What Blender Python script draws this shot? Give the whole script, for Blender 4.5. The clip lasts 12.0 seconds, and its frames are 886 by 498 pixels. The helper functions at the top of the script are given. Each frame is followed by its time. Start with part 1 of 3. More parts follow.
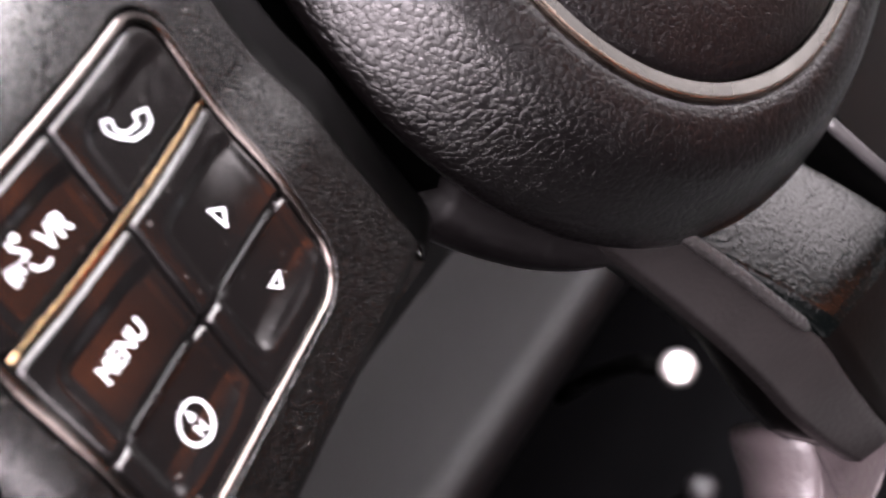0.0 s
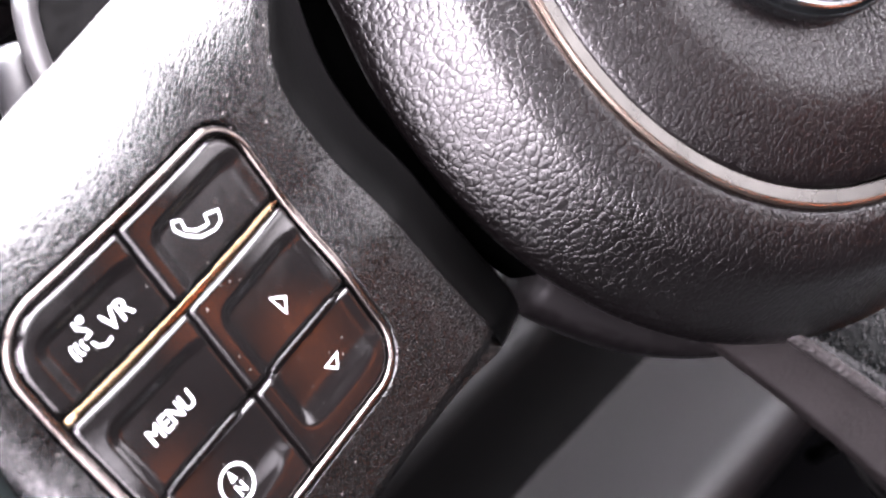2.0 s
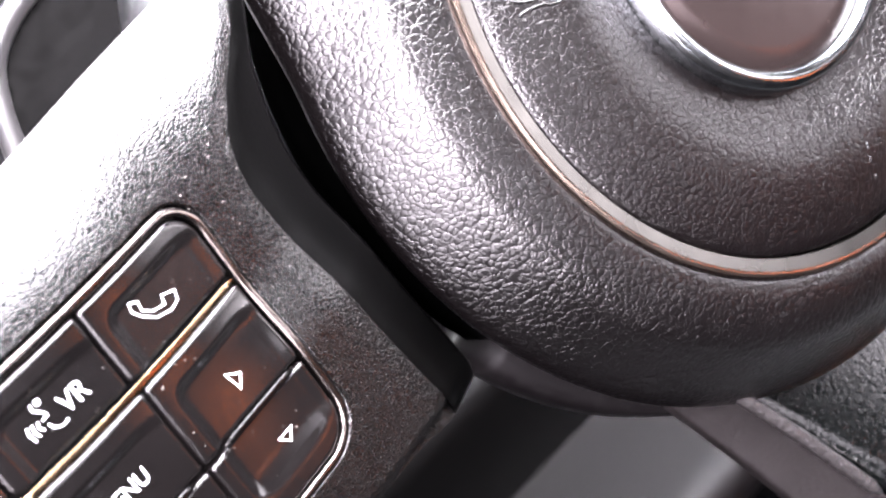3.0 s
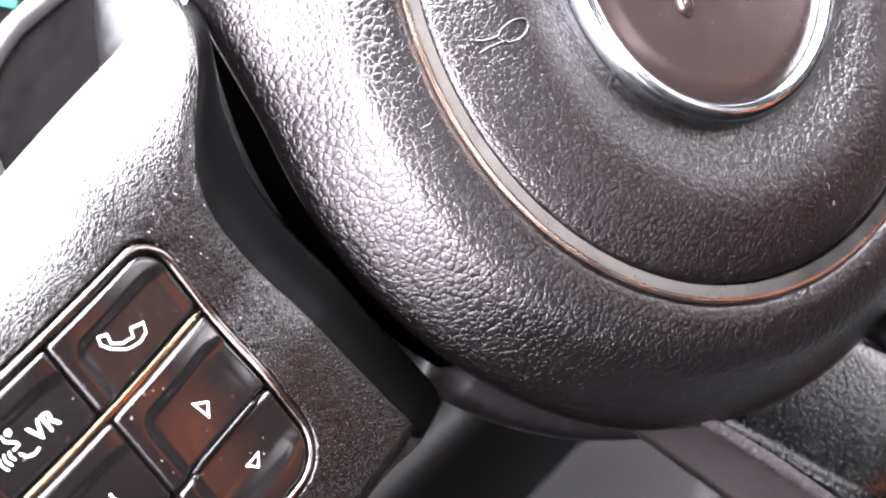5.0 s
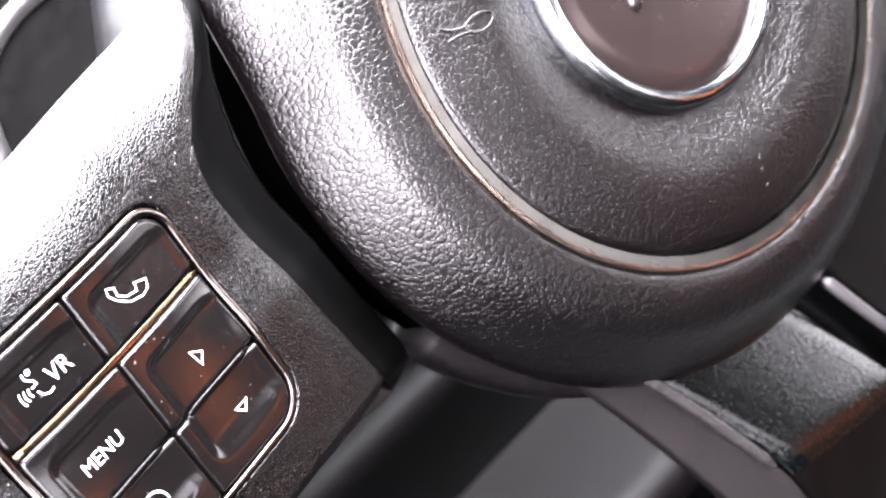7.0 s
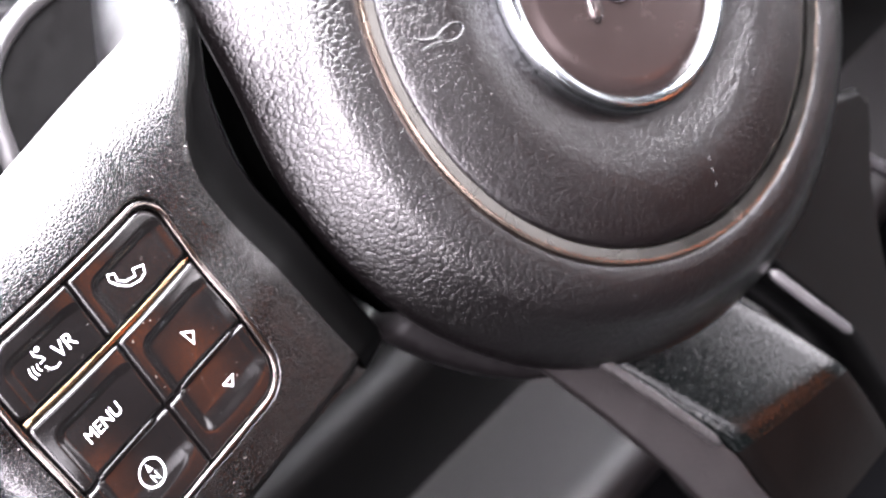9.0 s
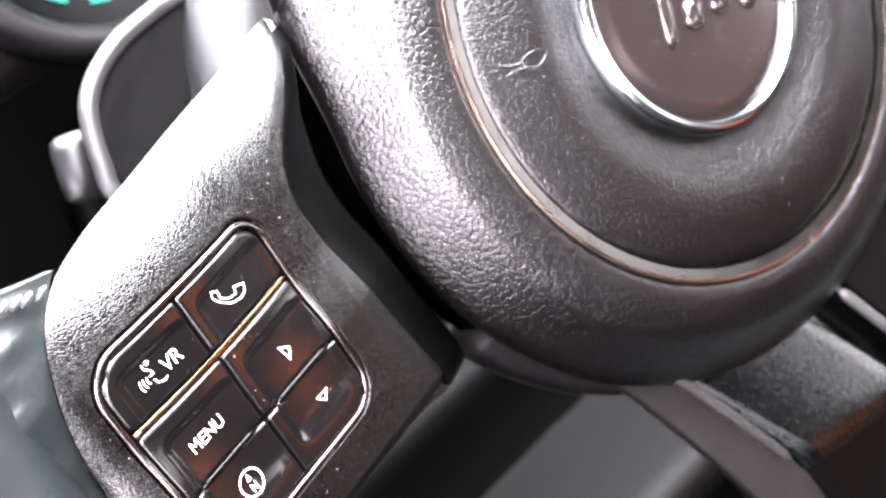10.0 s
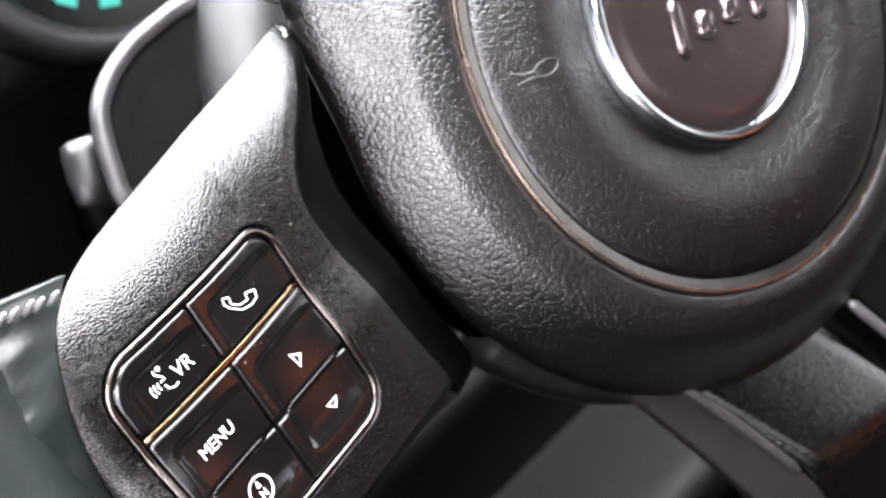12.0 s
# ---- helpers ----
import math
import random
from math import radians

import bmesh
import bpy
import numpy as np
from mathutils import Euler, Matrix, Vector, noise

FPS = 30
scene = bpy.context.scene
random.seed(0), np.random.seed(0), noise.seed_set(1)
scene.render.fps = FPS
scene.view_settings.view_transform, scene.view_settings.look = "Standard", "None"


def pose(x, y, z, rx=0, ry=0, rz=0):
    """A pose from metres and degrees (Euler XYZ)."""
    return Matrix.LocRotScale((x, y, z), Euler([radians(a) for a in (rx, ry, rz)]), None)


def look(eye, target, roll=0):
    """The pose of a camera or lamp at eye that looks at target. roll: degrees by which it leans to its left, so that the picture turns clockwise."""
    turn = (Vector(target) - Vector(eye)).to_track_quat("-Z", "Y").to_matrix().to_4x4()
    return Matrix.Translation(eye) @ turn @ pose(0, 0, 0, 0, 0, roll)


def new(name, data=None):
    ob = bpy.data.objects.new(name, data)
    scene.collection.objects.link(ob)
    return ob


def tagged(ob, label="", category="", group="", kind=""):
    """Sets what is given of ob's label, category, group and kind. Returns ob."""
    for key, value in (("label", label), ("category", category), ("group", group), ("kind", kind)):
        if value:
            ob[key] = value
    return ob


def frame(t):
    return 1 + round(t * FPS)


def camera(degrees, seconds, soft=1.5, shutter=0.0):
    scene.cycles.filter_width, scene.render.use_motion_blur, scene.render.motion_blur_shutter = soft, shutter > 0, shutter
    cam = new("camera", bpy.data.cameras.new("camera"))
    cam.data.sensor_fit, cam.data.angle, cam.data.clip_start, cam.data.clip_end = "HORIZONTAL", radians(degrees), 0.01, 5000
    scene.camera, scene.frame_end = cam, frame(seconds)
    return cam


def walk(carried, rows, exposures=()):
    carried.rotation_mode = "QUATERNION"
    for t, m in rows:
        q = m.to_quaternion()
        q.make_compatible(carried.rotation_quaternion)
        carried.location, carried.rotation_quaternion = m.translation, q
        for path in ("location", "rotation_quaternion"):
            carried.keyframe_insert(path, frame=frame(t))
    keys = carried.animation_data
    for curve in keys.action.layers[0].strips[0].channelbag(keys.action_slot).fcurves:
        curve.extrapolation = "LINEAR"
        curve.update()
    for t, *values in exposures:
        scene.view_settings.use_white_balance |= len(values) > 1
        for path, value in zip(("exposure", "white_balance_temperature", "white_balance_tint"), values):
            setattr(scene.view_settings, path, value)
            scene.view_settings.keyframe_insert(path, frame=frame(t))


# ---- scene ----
cam = camera(37.5, 12.0, soft=2.1, shutter=0.5)
ROWS = [
    (0.0, -0.1843, -0.0925, 0.7391, 48.30, 12.23, -58.25),
    (0.3, -0.1894, -0.0944, 0.7436, 48.90, 14.02, -57.75),
    (0.5, -0.1912, -0.0992, 0.7472, 48.81, 15.62, -57.14),
    (0.7, -0.1923, -0.1008, 0.7531, 49.63, 15.96, -55.44),
    (1.0, -0.1817, -0.1148, 0.7644, 52.31, 17.50, -48.32),
    (1.2, -0.1767, -0.1169, 0.7544, 54.68, 17.01, -47.08),
    (1.5, -0.1677, -0.1187, 0.7454, 51.04, 17.45, -45.44),
    (1.6, -0.1669, -0.1182, 0.7414, 50.81, 17.25, -45.18),
    (2.0, -0.1676, -0.1236, 0.7473, 52.79, 17.75, -45.03),
    (2.5, -0.1631, -0.1267, 0.7514, 52.96, 18.26, -43.92),
    (3.0, -0.1615, -0.1281, 0.7558, 53.14, 17.04, -45.26),
    (3.5, -0.1606, -0.1361, 0.7537, 54.92, 18.54, -45.21),
    (5.5, -0.1591, -0.1365, 0.7597, 53.78, 17.40, -45.34),
    (6.0, -0.1606, -0.1354, 0.7594, 53.67, 17.28, -45.43),
    (6.5, -0.1662, -0.1409, 0.7624, 53.28, 16.47, -46.16),
    (8.3, -0.1812, -0.1646, 0.7812, 52.63, 14.84, -47.05),
    (8.5, -0.1814, -0.1609, 0.7794, 51.86, 14.16, -46.88),
    (9.0, -0.1789, -0.1642, 0.7813, 52.27, 14.75, -46.66),
    (9.5, -0.1827, -0.1621, 0.7826, 52.11, 14.68, -46.59),
    (10.0, -0.1874, -0.1641, 0.7884, 53.43, 15.75, -45.00),
    (10.5, -0.1872, -0.1640, 0.7892, 53.84, 15.34, -44.37),
    (11.0, -0.1848, -0.1654, 0.7894, 53.90, 15.39, -44.18),
    (11.5, -0.1848, -0.1647, 0.7873, 53.63, 15.27, -44.82),
    (12.0, -0.1882, -0.1630, 0.7890, 53.82, 15.43, -44.59),
]
EXPOSURES = [(0.0, 0.24, 6800, 23), (0.5, 0.84, 6600, 21), (1.0, 1.6, 6500, 21), (1.5, 0.79, 6700, 24), (2.0, 0.98, 6500, 23), (2.5, 1.2, 6500, 23), (3.5, 1.26, 6500, 21), (6.5, 1.19, 6500, 20), (8.5, 1.12, 6500, 20), (9.5, 1.12, 6500, 19), (10.5, 1.01, 6500, 17), (11.0, 0.58, 6500, 16), (11.5, 0.32, 6500, 15), (12.0, 0.22, 6500, 15)]
cam.data.dof.use_dof, cam.data.dof.focus_distance, cam.data.dof.aperture_fstop = True, 0.194, 30.0
walk(cam, [(t, pose(x, y, z, rx, ry, rz)) for t, x, y, z, rx, ry, rz in ROWS], EXPOSURES)

# ---- light ----
world = bpy.data.worlds.new("sky")
scene.world = world
world.use_nodes = True
nt = world.node_tree
sky = nt.nodes.new("ShaderNodeTexSky")
sky.sky_type, sky.sun_disc = "NISHITA", False
sky.sun_elevation, sky.sun_rotation = radians(40), radians(200)
nt.links.new(sky.outputs["Color"], nt.nodes["Background"].inputs["Color"])
nt.nodes["Background"].inputs["Strength"].default_value = 0.05


def window_light(name, place, towards, size_x, size_y, watts, colour):
    """An area lamp in an opening of the cabin, for daylight unless noted."""
    lamp = bpy.data.lights.new(name, "AREA")
    lamp.shape, lamp.size, lamp.size_y, lamp.energy, lamp.color = "RECTANGLE", size_x, size_y, watts, colour
    ob = new(name, lamp)
    ob.matrix_world = look(place, towards)
    return ob


window_light("door_light", (-0.60, -0.62, 1.01), (0.2, -0.62, 0.95), 0.70, 0.32, 34.0, (0.98, 0.94, 1.0))
window_light("door_low_light", (-0.60, -0.30, 0.68), (0.2, -0.30, 0.72), 0.70, 0.30, 8.0, (0.98, 0.95, 1.0))
window_light("windscreen_light", (0.10, 0.31, 1.035), (0.10, 0.0, 0.531), 0.90, 0.56, 95.0, (0.92, 0.97, 1.0))
window_light("sunroof_light", (0.08, -0.23, 1.20), (0.08, -0.229, 0.66), 0.88, 0.42, 50.0, (0.96, 0.98, 1.0))
window_light("rear_door_light", (-0.60, -1.33, 0.75), (0.2, -1.1, 0.70), 0.44, 0.56, 16.5, (0.97, 0.96, 1.0))
# orange lamp added for the orange reflections on the keys; their source is unseen
window_light("unseen_orange_light", (1.12, -1.49, 0.46), (0, 0, 0.66), 0.15, 0.32, 0.64, (1.0, 0.24, 0.06))
window_light("rear_window_light", (0.30, -1.66, 1.03), (0.1, 0, 0.75), 0.90, 0.26, 5.5, (0.98, 0.97, 1.0))
window_light("passenger_window_light", (1.10, -0.65, 0.74), (0.3, -0.65, 0.72), 0.60, 0.28, 3.8, (0.98, 0.98, 1.0))

# ---- materials ----


def nodes_of(name):
    m = bpy.data.materials.new(name)
    m.use_nodes = True
    return m, m.node_tree, m.node_tree.nodes["Principled BSDF"]


def add(tree, kind, **values):
    n = tree.nodes.new(kind)
    for key, value in values.items():
        n.inputs[key.replace("_", " ")].default_value = value
    return n


def ramp(tree, source, stops):
    r = tree.nodes.new("ShaderNodeValToRGB")
    while len(r.color_ramp.elements) < len(stops):
        r.color_ramp.elements.new(0.5)
    for e, (p, c) in zip(r.color_ramp.elements, stops):
        e.position, e.color = p, (*c, 1) if len(c) == 3 else c
    tree.links.new(source, r.inputs["Fac"])
    return r.outputs["Color"]


def coords(tree):
    return tree.nodes.new("ShaderNodeTexCoord").outputs["Object"]


def plain(name, colour, rough, metal=0.0, grain=0.0, size=400.0, vary=0.15, coat=0.0, ior=1.5, shine=0.5):
    """A surface with mottled colour, uneven gloss and, if grain is given, a fine relief."""
    m, t, b = nodes_of(name)
    co = coords(t)
    big = add(t, "ShaderNodeTexNoise", Scale=size / 12, Detail=4.0)
    fine = add(t, "ShaderNodeTexNoise", Scale=size, Detail=3.0)
    for n in (big, fine):
        t.links.new(co, n.inputs["Vector"])
    lo, hi = [tuple(c * k for c in colour) for k in (1 - vary, 1 + vary)]
    t.links.new(ramp(t, big.outputs["Fac"], [(0.3, lo), (0.7, hi)]), b.inputs["Base Color"])
    t.links.new(ramp(t, fine.outputs["Fac"], [(0.25, (rough * 0.8,) * 3), (0.75, (min(1, rough * 1.2),) * 3)]), b.inputs["Roughness"])
    b.inputs["Metallic"].default_value, b.inputs["IOR"].default_value = metal, ior
    b.inputs["Coat Weight"].default_value, b.inputs["Specular IOR Level"].default_value = coat, shine
    if grain:
        bump = add(t, "ShaderNodeBump", Strength=1.0, Distance=grain)
        t.links.new(fine.outputs["Fac"], bump.inputs["Height"])
        t.links.new(bump.outputs["Normal"], b.inputs["Normal"])
    return m


def leather(name, colour, rough, pebble, depth, worm=1.4, pores=0.3, crease=0.25, shine=0.5, wave=0.5):
    """Grained leather: soft, rounded pebbles of uneven size, broken by fine creases, with a slow waviness and pores on top."""
    m, t, b = nodes_of(name)
    co = coords(t)

    def blend(kind, first, second):
        n = t.nodes.new("ShaderNodeMath")
        n.operation = kind
        for slot, value in enumerate((first, second)):
            if isinstance(value, (int, float)):
                n.inputs[slot].default_value = value
            else:
                t.links.new(value, n.inputs[slot])
        return n.outputs["Value"]

    warp = add(t, "ShaderNodeTexNoise", Scale=pebble * 0.6, Detail=2.0)
    t.links.new(co, warp.inputs["Vector"])
    mix = t.nodes.new("ShaderNodeVectorMath")
    mix.operation = "MULTIPLY_ADD"
    mix.inputs[1].default_value = (worm / pebble,) * 3
    t.links.new(warp.outputs["Color"], mix.inputs[0])
    t.links.new(co, mix.inputs[2])
    domes = add(t, "ShaderNodeTexVoronoi", Scale=pebble)
    domes.feature = "SMOOTH_F1"
    domes.inputs["Smoothness"].default_value = 0.55
    edges = add(t, "ShaderNodeTexVoronoi", Scale=pebble)
    edges.feature = "DISTANCE_TO_EDGE"
    for n in (domes, edges):
        t.links.new(mix.outputs["Vector"], n.inputs["Vector"])
    folds = add(t, "ShaderNodeTexNoise", Scale=pebble * 1.7, Detail=4.0, Roughness=0.6)
    slow = add(t, "ShaderNodeTexNoise", Scale=pebble * 0.33, Detail=2.0)
    for n in (folds, slow):
        t.links.new(co, n.inputs["Vector"])
    round_top = blend("SUBTRACT", 1.0, blend("MULTIPLY", domes.outputs["Distance"], domes.outputs["Distance"]))
    line = ramp(t, edges.outputs["Distance"], [(0.0, (0, 0, 0)), (0.07, (0.6,) * 3), (0.18, (1, 1, 1))])
    total = blend("ADD", blend("MULTIPLY", round_top, 1.3), blend("MULTIPLY", line, crease))
    total = blend("ADD", total, blend("MULTIPLY", folds.outputs["Fac"], pores))
    total = blend("ADD", total, blend("MULTIPLY", slow.outputs["Fac"], wave))
    bump = add(t, "ShaderNodeBump", Strength=1.0, Distance=depth)
    t.links.new(total, bump.inputs["Height"])
    t.links.new(bump.outputs["Normal"], b.inputs["Normal"])
    b.inputs["Specular IOR Level"].default_value = shine
    stain = add(t, "ShaderNodeTexNoise", Scale=35.0, Detail=3.0)
    t.links.new(co, stain.inputs["Vector"])
    lo, hi = [tuple(c * k for c in colour) for k in (0.8, 1.2)]
    t.links.new(ramp(t, stain.outputs["Fac"], [(0.3, lo), (0.7, hi)]), b.inputs["Base Color"])
    t.links.new(ramp(t, folds.outputs["Fac"], [(0.3, (rough * 0.85,) * 3), (0.7, (rough * 1.15,) * 3)]), b.inputs["Roughness"])
    return m


def dusty(m, dust, film=0.0):
    """Adds pale dust specks, a film of fine dust and dull, handled patches to a material."""
    t = m.node_tree
    b = t.nodes["Principled BSDF"]
    gloss = b.inputs["Roughness"].links[0].from_socket
    smear = add(t, "ShaderNodeTexNoise", Scale=110.0, Detail=5.0, Roughness=0.65)
    t.links.new(coords(t), smear.inputs["Vector"])
    lift = t.nodes.new("ShaderNodeMixRGB")
    lift.blend_type = "MULTIPLY"
    lift.inputs["Fac"].default_value = 1.0
    t.links.new(gloss, lift.inputs[1])
    t.links.new(ramp(t, smear.outputs["Fac"], [(0.35, (0.97,) * 3), (0.65, (1.03,) * 3)]), lift.inputs[2])
    t.links.new(lift.outputs["Color"], b.inputs["Roughness"])
    old = b.inputs["Base Color"].links[0].from_socket
    dots = add(t, "ShaderNodeTexVoronoi", Scale=620.0)
    t.links.new(coords(t), dots.inputs["Vector"])
    where = add(t, "ShaderNodeTexNoise", Scale=60.0, Detail=2.0)
    t.links.new(coords(t), where.inputs["Vector"])
    spot = ramp(t, dots.outputs["Distance"], [(0.04, (1, 1, 1)), (0.085, (0, 0, 0))])
    few = ramp(t, where.outputs["Fac"], [(0.44, (0, 0, 0)), (0.58, (dust,) * 3)])
    both = t.nodes.new("ShaderNodeMixRGB")
    both.blend_type = "MULTIPLY"
    both.inputs["Fac"].default_value = 1.0
    t.links.new(spot, both.inputs[1])
    t.links.new(few, both.inputs[2])
    mix = t.nodes.new("ShaderNodeMixRGB")
    mix.inputs[2].default_value = (0.5, 0.48, 0.45, 1)
    t.links.new(both.outputs["Color"], mix.inputs["Fac"])
    t.links.new(old, mix.inputs[1])
    powder = add(t, "ShaderNodeTexNoise", Scale=2300.0, Detail=2.0, Roughness=0.7)
    t.links.new(coords(t), powder.inputs["Vector"])
    veil = t.nodes.new("ShaderNodeMixRGB")
    veil.inputs[2].default_value = (0.5, 0.45, 0.41, 1)
    t.links.new(ramp(t, powder.outputs["Fac"], [(0.56, (0, 0, 0)), (0.70, (film,) * 3)]), veil.inputs["Fac"])
    t.links.new(mix.outputs["Color"], veil.inputs[1])
    t.links.new(veil.outputs["Color"], b.inputs["Base Color"])
    return m


def dielectric(m):
    """Gives a non-metal its gloss as a Beckmann lobe, whose short tails keep dark mouldings dark beside bright windows."""
    t = m.node_tree
    b = t.nodes["Principled BSDF"]
    mirror = math.sqrt(0.08 * b.inputs["Specular IOR Level"].default_value)
    body, gloss = t.nodes.new("ShaderNodeBsdfDiffuse"), t.nodes.new("ShaderNodeBsdfAnisotropic")
    gloss.distribution = "BECKMANN"
    gloss.inputs["Color"].default_value = (1, 1, 1, 1)
    edge = add(t, "ShaderNodeFresnel", IOR=(1 + mirror) / (1 - mirror))
    mix = t.nodes.new("ShaderNodeMixShader")
    t.links.new(b.inputs["Base Color"].links[0].from_socket, body.inputs["Color"])
    t.links.new(b.inputs["Roughness"].links[0].from_socket, gloss.inputs["Roughness"])
    if b.inputs["Normal"].links:
        for n in (body, gloss, edge):
            t.links.new(b.inputs["Normal"].links[0].from_socket, n.inputs["Normal"])
    t.links.new(edge.outputs["Fac"], mix.inputs["Fac"])
    t.links.new(body.outputs["BSDF"], mix.inputs[1])
    t.links.new(gloss.outputs["BSDF"], mix.inputs[2])
    t.links.new(mix.outputs["Shader"], t.nodes["Material Output"].inputs["Surface"])
    t.nodes.remove(b)
    return m


def glowing(name, colour, strength):
    m, t, b = nodes_of(name)
    b.inputs["Base Color"].default_value = (*[c * 0.2 for c in colour], 1)
    b.inputs["Emission Color"].default_value = (*colour, 1)
    b.inputs["Emission Strength"].default_value = strength
    return m


COVER_LEATHER = leather("cover leather", (0.0011, 0.0009, 0.00095), 0.34, 940, 0.000072, 1.3, 0.7, 0.45, 0.42, 0.4)
FACE_LEATHER = leather("face leather", (0.0012, 0.0009, 0.00095), 0.34, 1080, 0.000066, 1.3, 0.7, 0.45, 0.38, 0.4)
RIM_LEATHER = leather("rim leather", (0.0060, 0.0080, 0.0080), 0.42, 900, 0.00003, 1.2, 0.3, 0.15, 0.3)
SPOKE_LEATHER = leather("spoke leather", (0.050, 0.040, 0.042), 0.42, 500, 0.00008)
SATIN = dusty(leather("satin grained plastic", (0.0006, 0.00055, 0.00055), 0.20, 2100, 0.000032, 1.2, 0.7, 0.6, 0.5, 0.1), 0.35, 0.010)
SMOOTH = plain("smooth black plastic", (0.0003, 0.0003, 0.0003), 0.38, 0, 0.00002, 1500, shine=0.05)
GAP_SHADE = plain("gap shade black", (0.0002, 0.0002, 0.0002), 0.8, 0, 0, 1500, shine=0.0)
BLACK = plain("matt black plastic", (0.0008, 0.0008, 0.0008), 0.5, 0, 0.00005, 1500, shine=0.08)
KEY = dusty(plain("gloss key plastic", (0.0022, 0.0019, 0.0019), 0.23, 0, 0.00001, 900), 0.22)
GLOSS = plain("gloss ridge plastic", (0.0008, 0.0007, 0.0007), 0.26, shine=0.2)
SMOKED = plain("smoked chrome", (0.12, 0.105, 0.098), 0.22, 1.0, 0.0, 200)
# the gold tint puts a warm reflection into the strip's own colour
STRIP = plain("smoked chrome tinted for warm reflection", (0.24, 0.17, 0.10), 0.22, 1.0, 0.0, 200)
CHROME = plain("bright chrome", (0.30, 0.32, 0.33), 0.18, 1.0, 0.0, 600, 0.05)
RING = plain("satin chrome", (0.26, 0.205, 0.17), 0.25, 1.0, 0.0, 90, 0.06)
LEDGE = plain("dark satin ring metal", (0.075, 0.072, 0.067), 0.25, 1.0, 0.0, 140, 0.25)
BADGE = plain("dark badge metal", (0.025, 0.018, 0.017), 0.24, 0.75, 0.0, 300, 0.06)
MARK = plain("polished dark mark", (0.07, 0.058, 0.056), 0.16, 0.9, 0.0, 300, 0.06)
PRINT = plain("white print", (0.5, 0.52, 0.54), 0.5, 0, 0, 3000, 0.05)
GREYPLASTIC = plain("grey moulded plastic", (0.006, 0.0055, 0.006), 0.5, 0, 0.00006, 900, shine=0.2)
SPOKEPLASTIC = plain("brown grey moulded plastic", (0.006, 0.0052, 0.0052), 0.42, 0, 0.00016, 900, shine=0.3)
LIPPLASTIC = plain("pale grained lip plastic", (0.010, 0.009, 0.009), 0.38, 0, 0.0005, 900)
KNEE = plain("grey knee panel plastic", (0.0024, 0.0020, 0.0021), 0.6, 0, 0.00006, 900, shine=0.2)
EDGING = plain("pale edge plastic", (0.020, 0.019, 0.0195), 0.45)
PADDLEFACE = plain("dark paddle plastic", (0.0011, 0.0010, 0.0010), 0.85, 0, 0.00002, 600, shine=0.05)
DARKGREY = plain("dark moulded plastic", (0.0007, 0.0006, 0.0006), 0.5, 0, 0.00006, 900, shine=0.06)
FOOTPLASTIC = plain("brown black moulded plastic", (0.0008, 0.0006, 0.00055), 0.42, 0, 0.00006, 900, shine=0.05)
INSERT = plain("grained insert", (0.0005, 0.0007, 0.0007), 0.25, 0, 0.00012, 1100, shine=0.38)
REARGREY = plain("matt rear cover plastic", (0.0018, 0.0015, 0.0016), 0.6, 0, 0.00005, 800, shine=0.06)
PALE = plain("pale grey plastic", (0.010, 0.0095, 0.010), 0.45, 0, 0, 400)
NECK = plain("pale neck plastic", (0.006, 0.006, 0.0063), 0.55, 0, 0.00005, 600)
CARPET = plain("black carpet", (0.0015, 0.0015, 0.0017), 0.95, 0, 0.002, 500, shine=0.02)
LINER = plain("grey headlining", (0.012, 0.0112, 0.0112), 0.9, 0, 0.0006, 600, shine=0.1)
TRIM = plain("door trim", (0.004, 0.0036, 0.0035), 0.6, 0, 0.0002, 500, shine=0.08)
STEEL = plain("brushed steel", (0.8, 0.76, 0.74), 0.34, 1.0)
GREEN = glowing("green display", (0.01, 0.62, 0.46), 0.13)
DIAL = plain("dial face", (0.0008, 0.001, 0.001), 0.5, shine=0.1)
SCRATCH = plain("pale scratch", (0.012, 0.012, 0.012), 0.7, 0, 0, 3000)
THREAD = plain("grey thread", (0.007, 0.007, 0.008), 0.8, 0, 0.0001, 3000)

for m in (COVER_LEATHER, FACE_LEATHER, RIM_LEATHER, SPOKE_LEATHER, SATIN, SMOOTH, BLACK, KEY, GLOSS, GREYPLASTIC, SPOKEPLASTIC, LIPPLASTIC, KNEE, EDGING, PADDLEFACE, DARKGREY, INSERT, REARGREY, PALE, NECK, TRIM, THREAD, DIAL, FOOTPLASTIC):
    dielectric(m)

# ---- building tools ----
HUB = (0, 0, 0.66)
WHEEL = Matrix.Translation(HUB) @ Euler((radians(65), 0, 0)).to_matrix().to_4x4()
MM = 0.001


def mesh(name, verts, faces, material, smooth=True):
    me = bpy.data.meshes.new(name)
    me.from_pydata([tuple(v) for v in verts], [], faces)
    me.validate()
    bm = bmesh.new()
    bm.from_mesh(me)
    bmesh.ops.recalc_face_normals(bm, faces=bm.faces)
    if sum(f.normal.z * f.calc_area() for f in bm.faces) < -0.2 * sum(f.calc_area() for f in bm.faces):
        bmesh.ops.reverse_faces(bm, faces=bm.faces)
    bm.to_mesh(me)
    bm.free()
    me.materials.append(material)
    if smooth:
        me.shade_smooth()
    return me


def part(name, data, parent, label=""):
    ob = new(name, data)
    ob.parent = parent
    if label:
        tagged(ob, label)
    return ob


def sharp(ob, degrees=35):
    """Keeps the creases of a smooth-shaded mesh crisp."""
    ob.data.set_sharp_from_angle(angle=radians(degrees))
    return ob


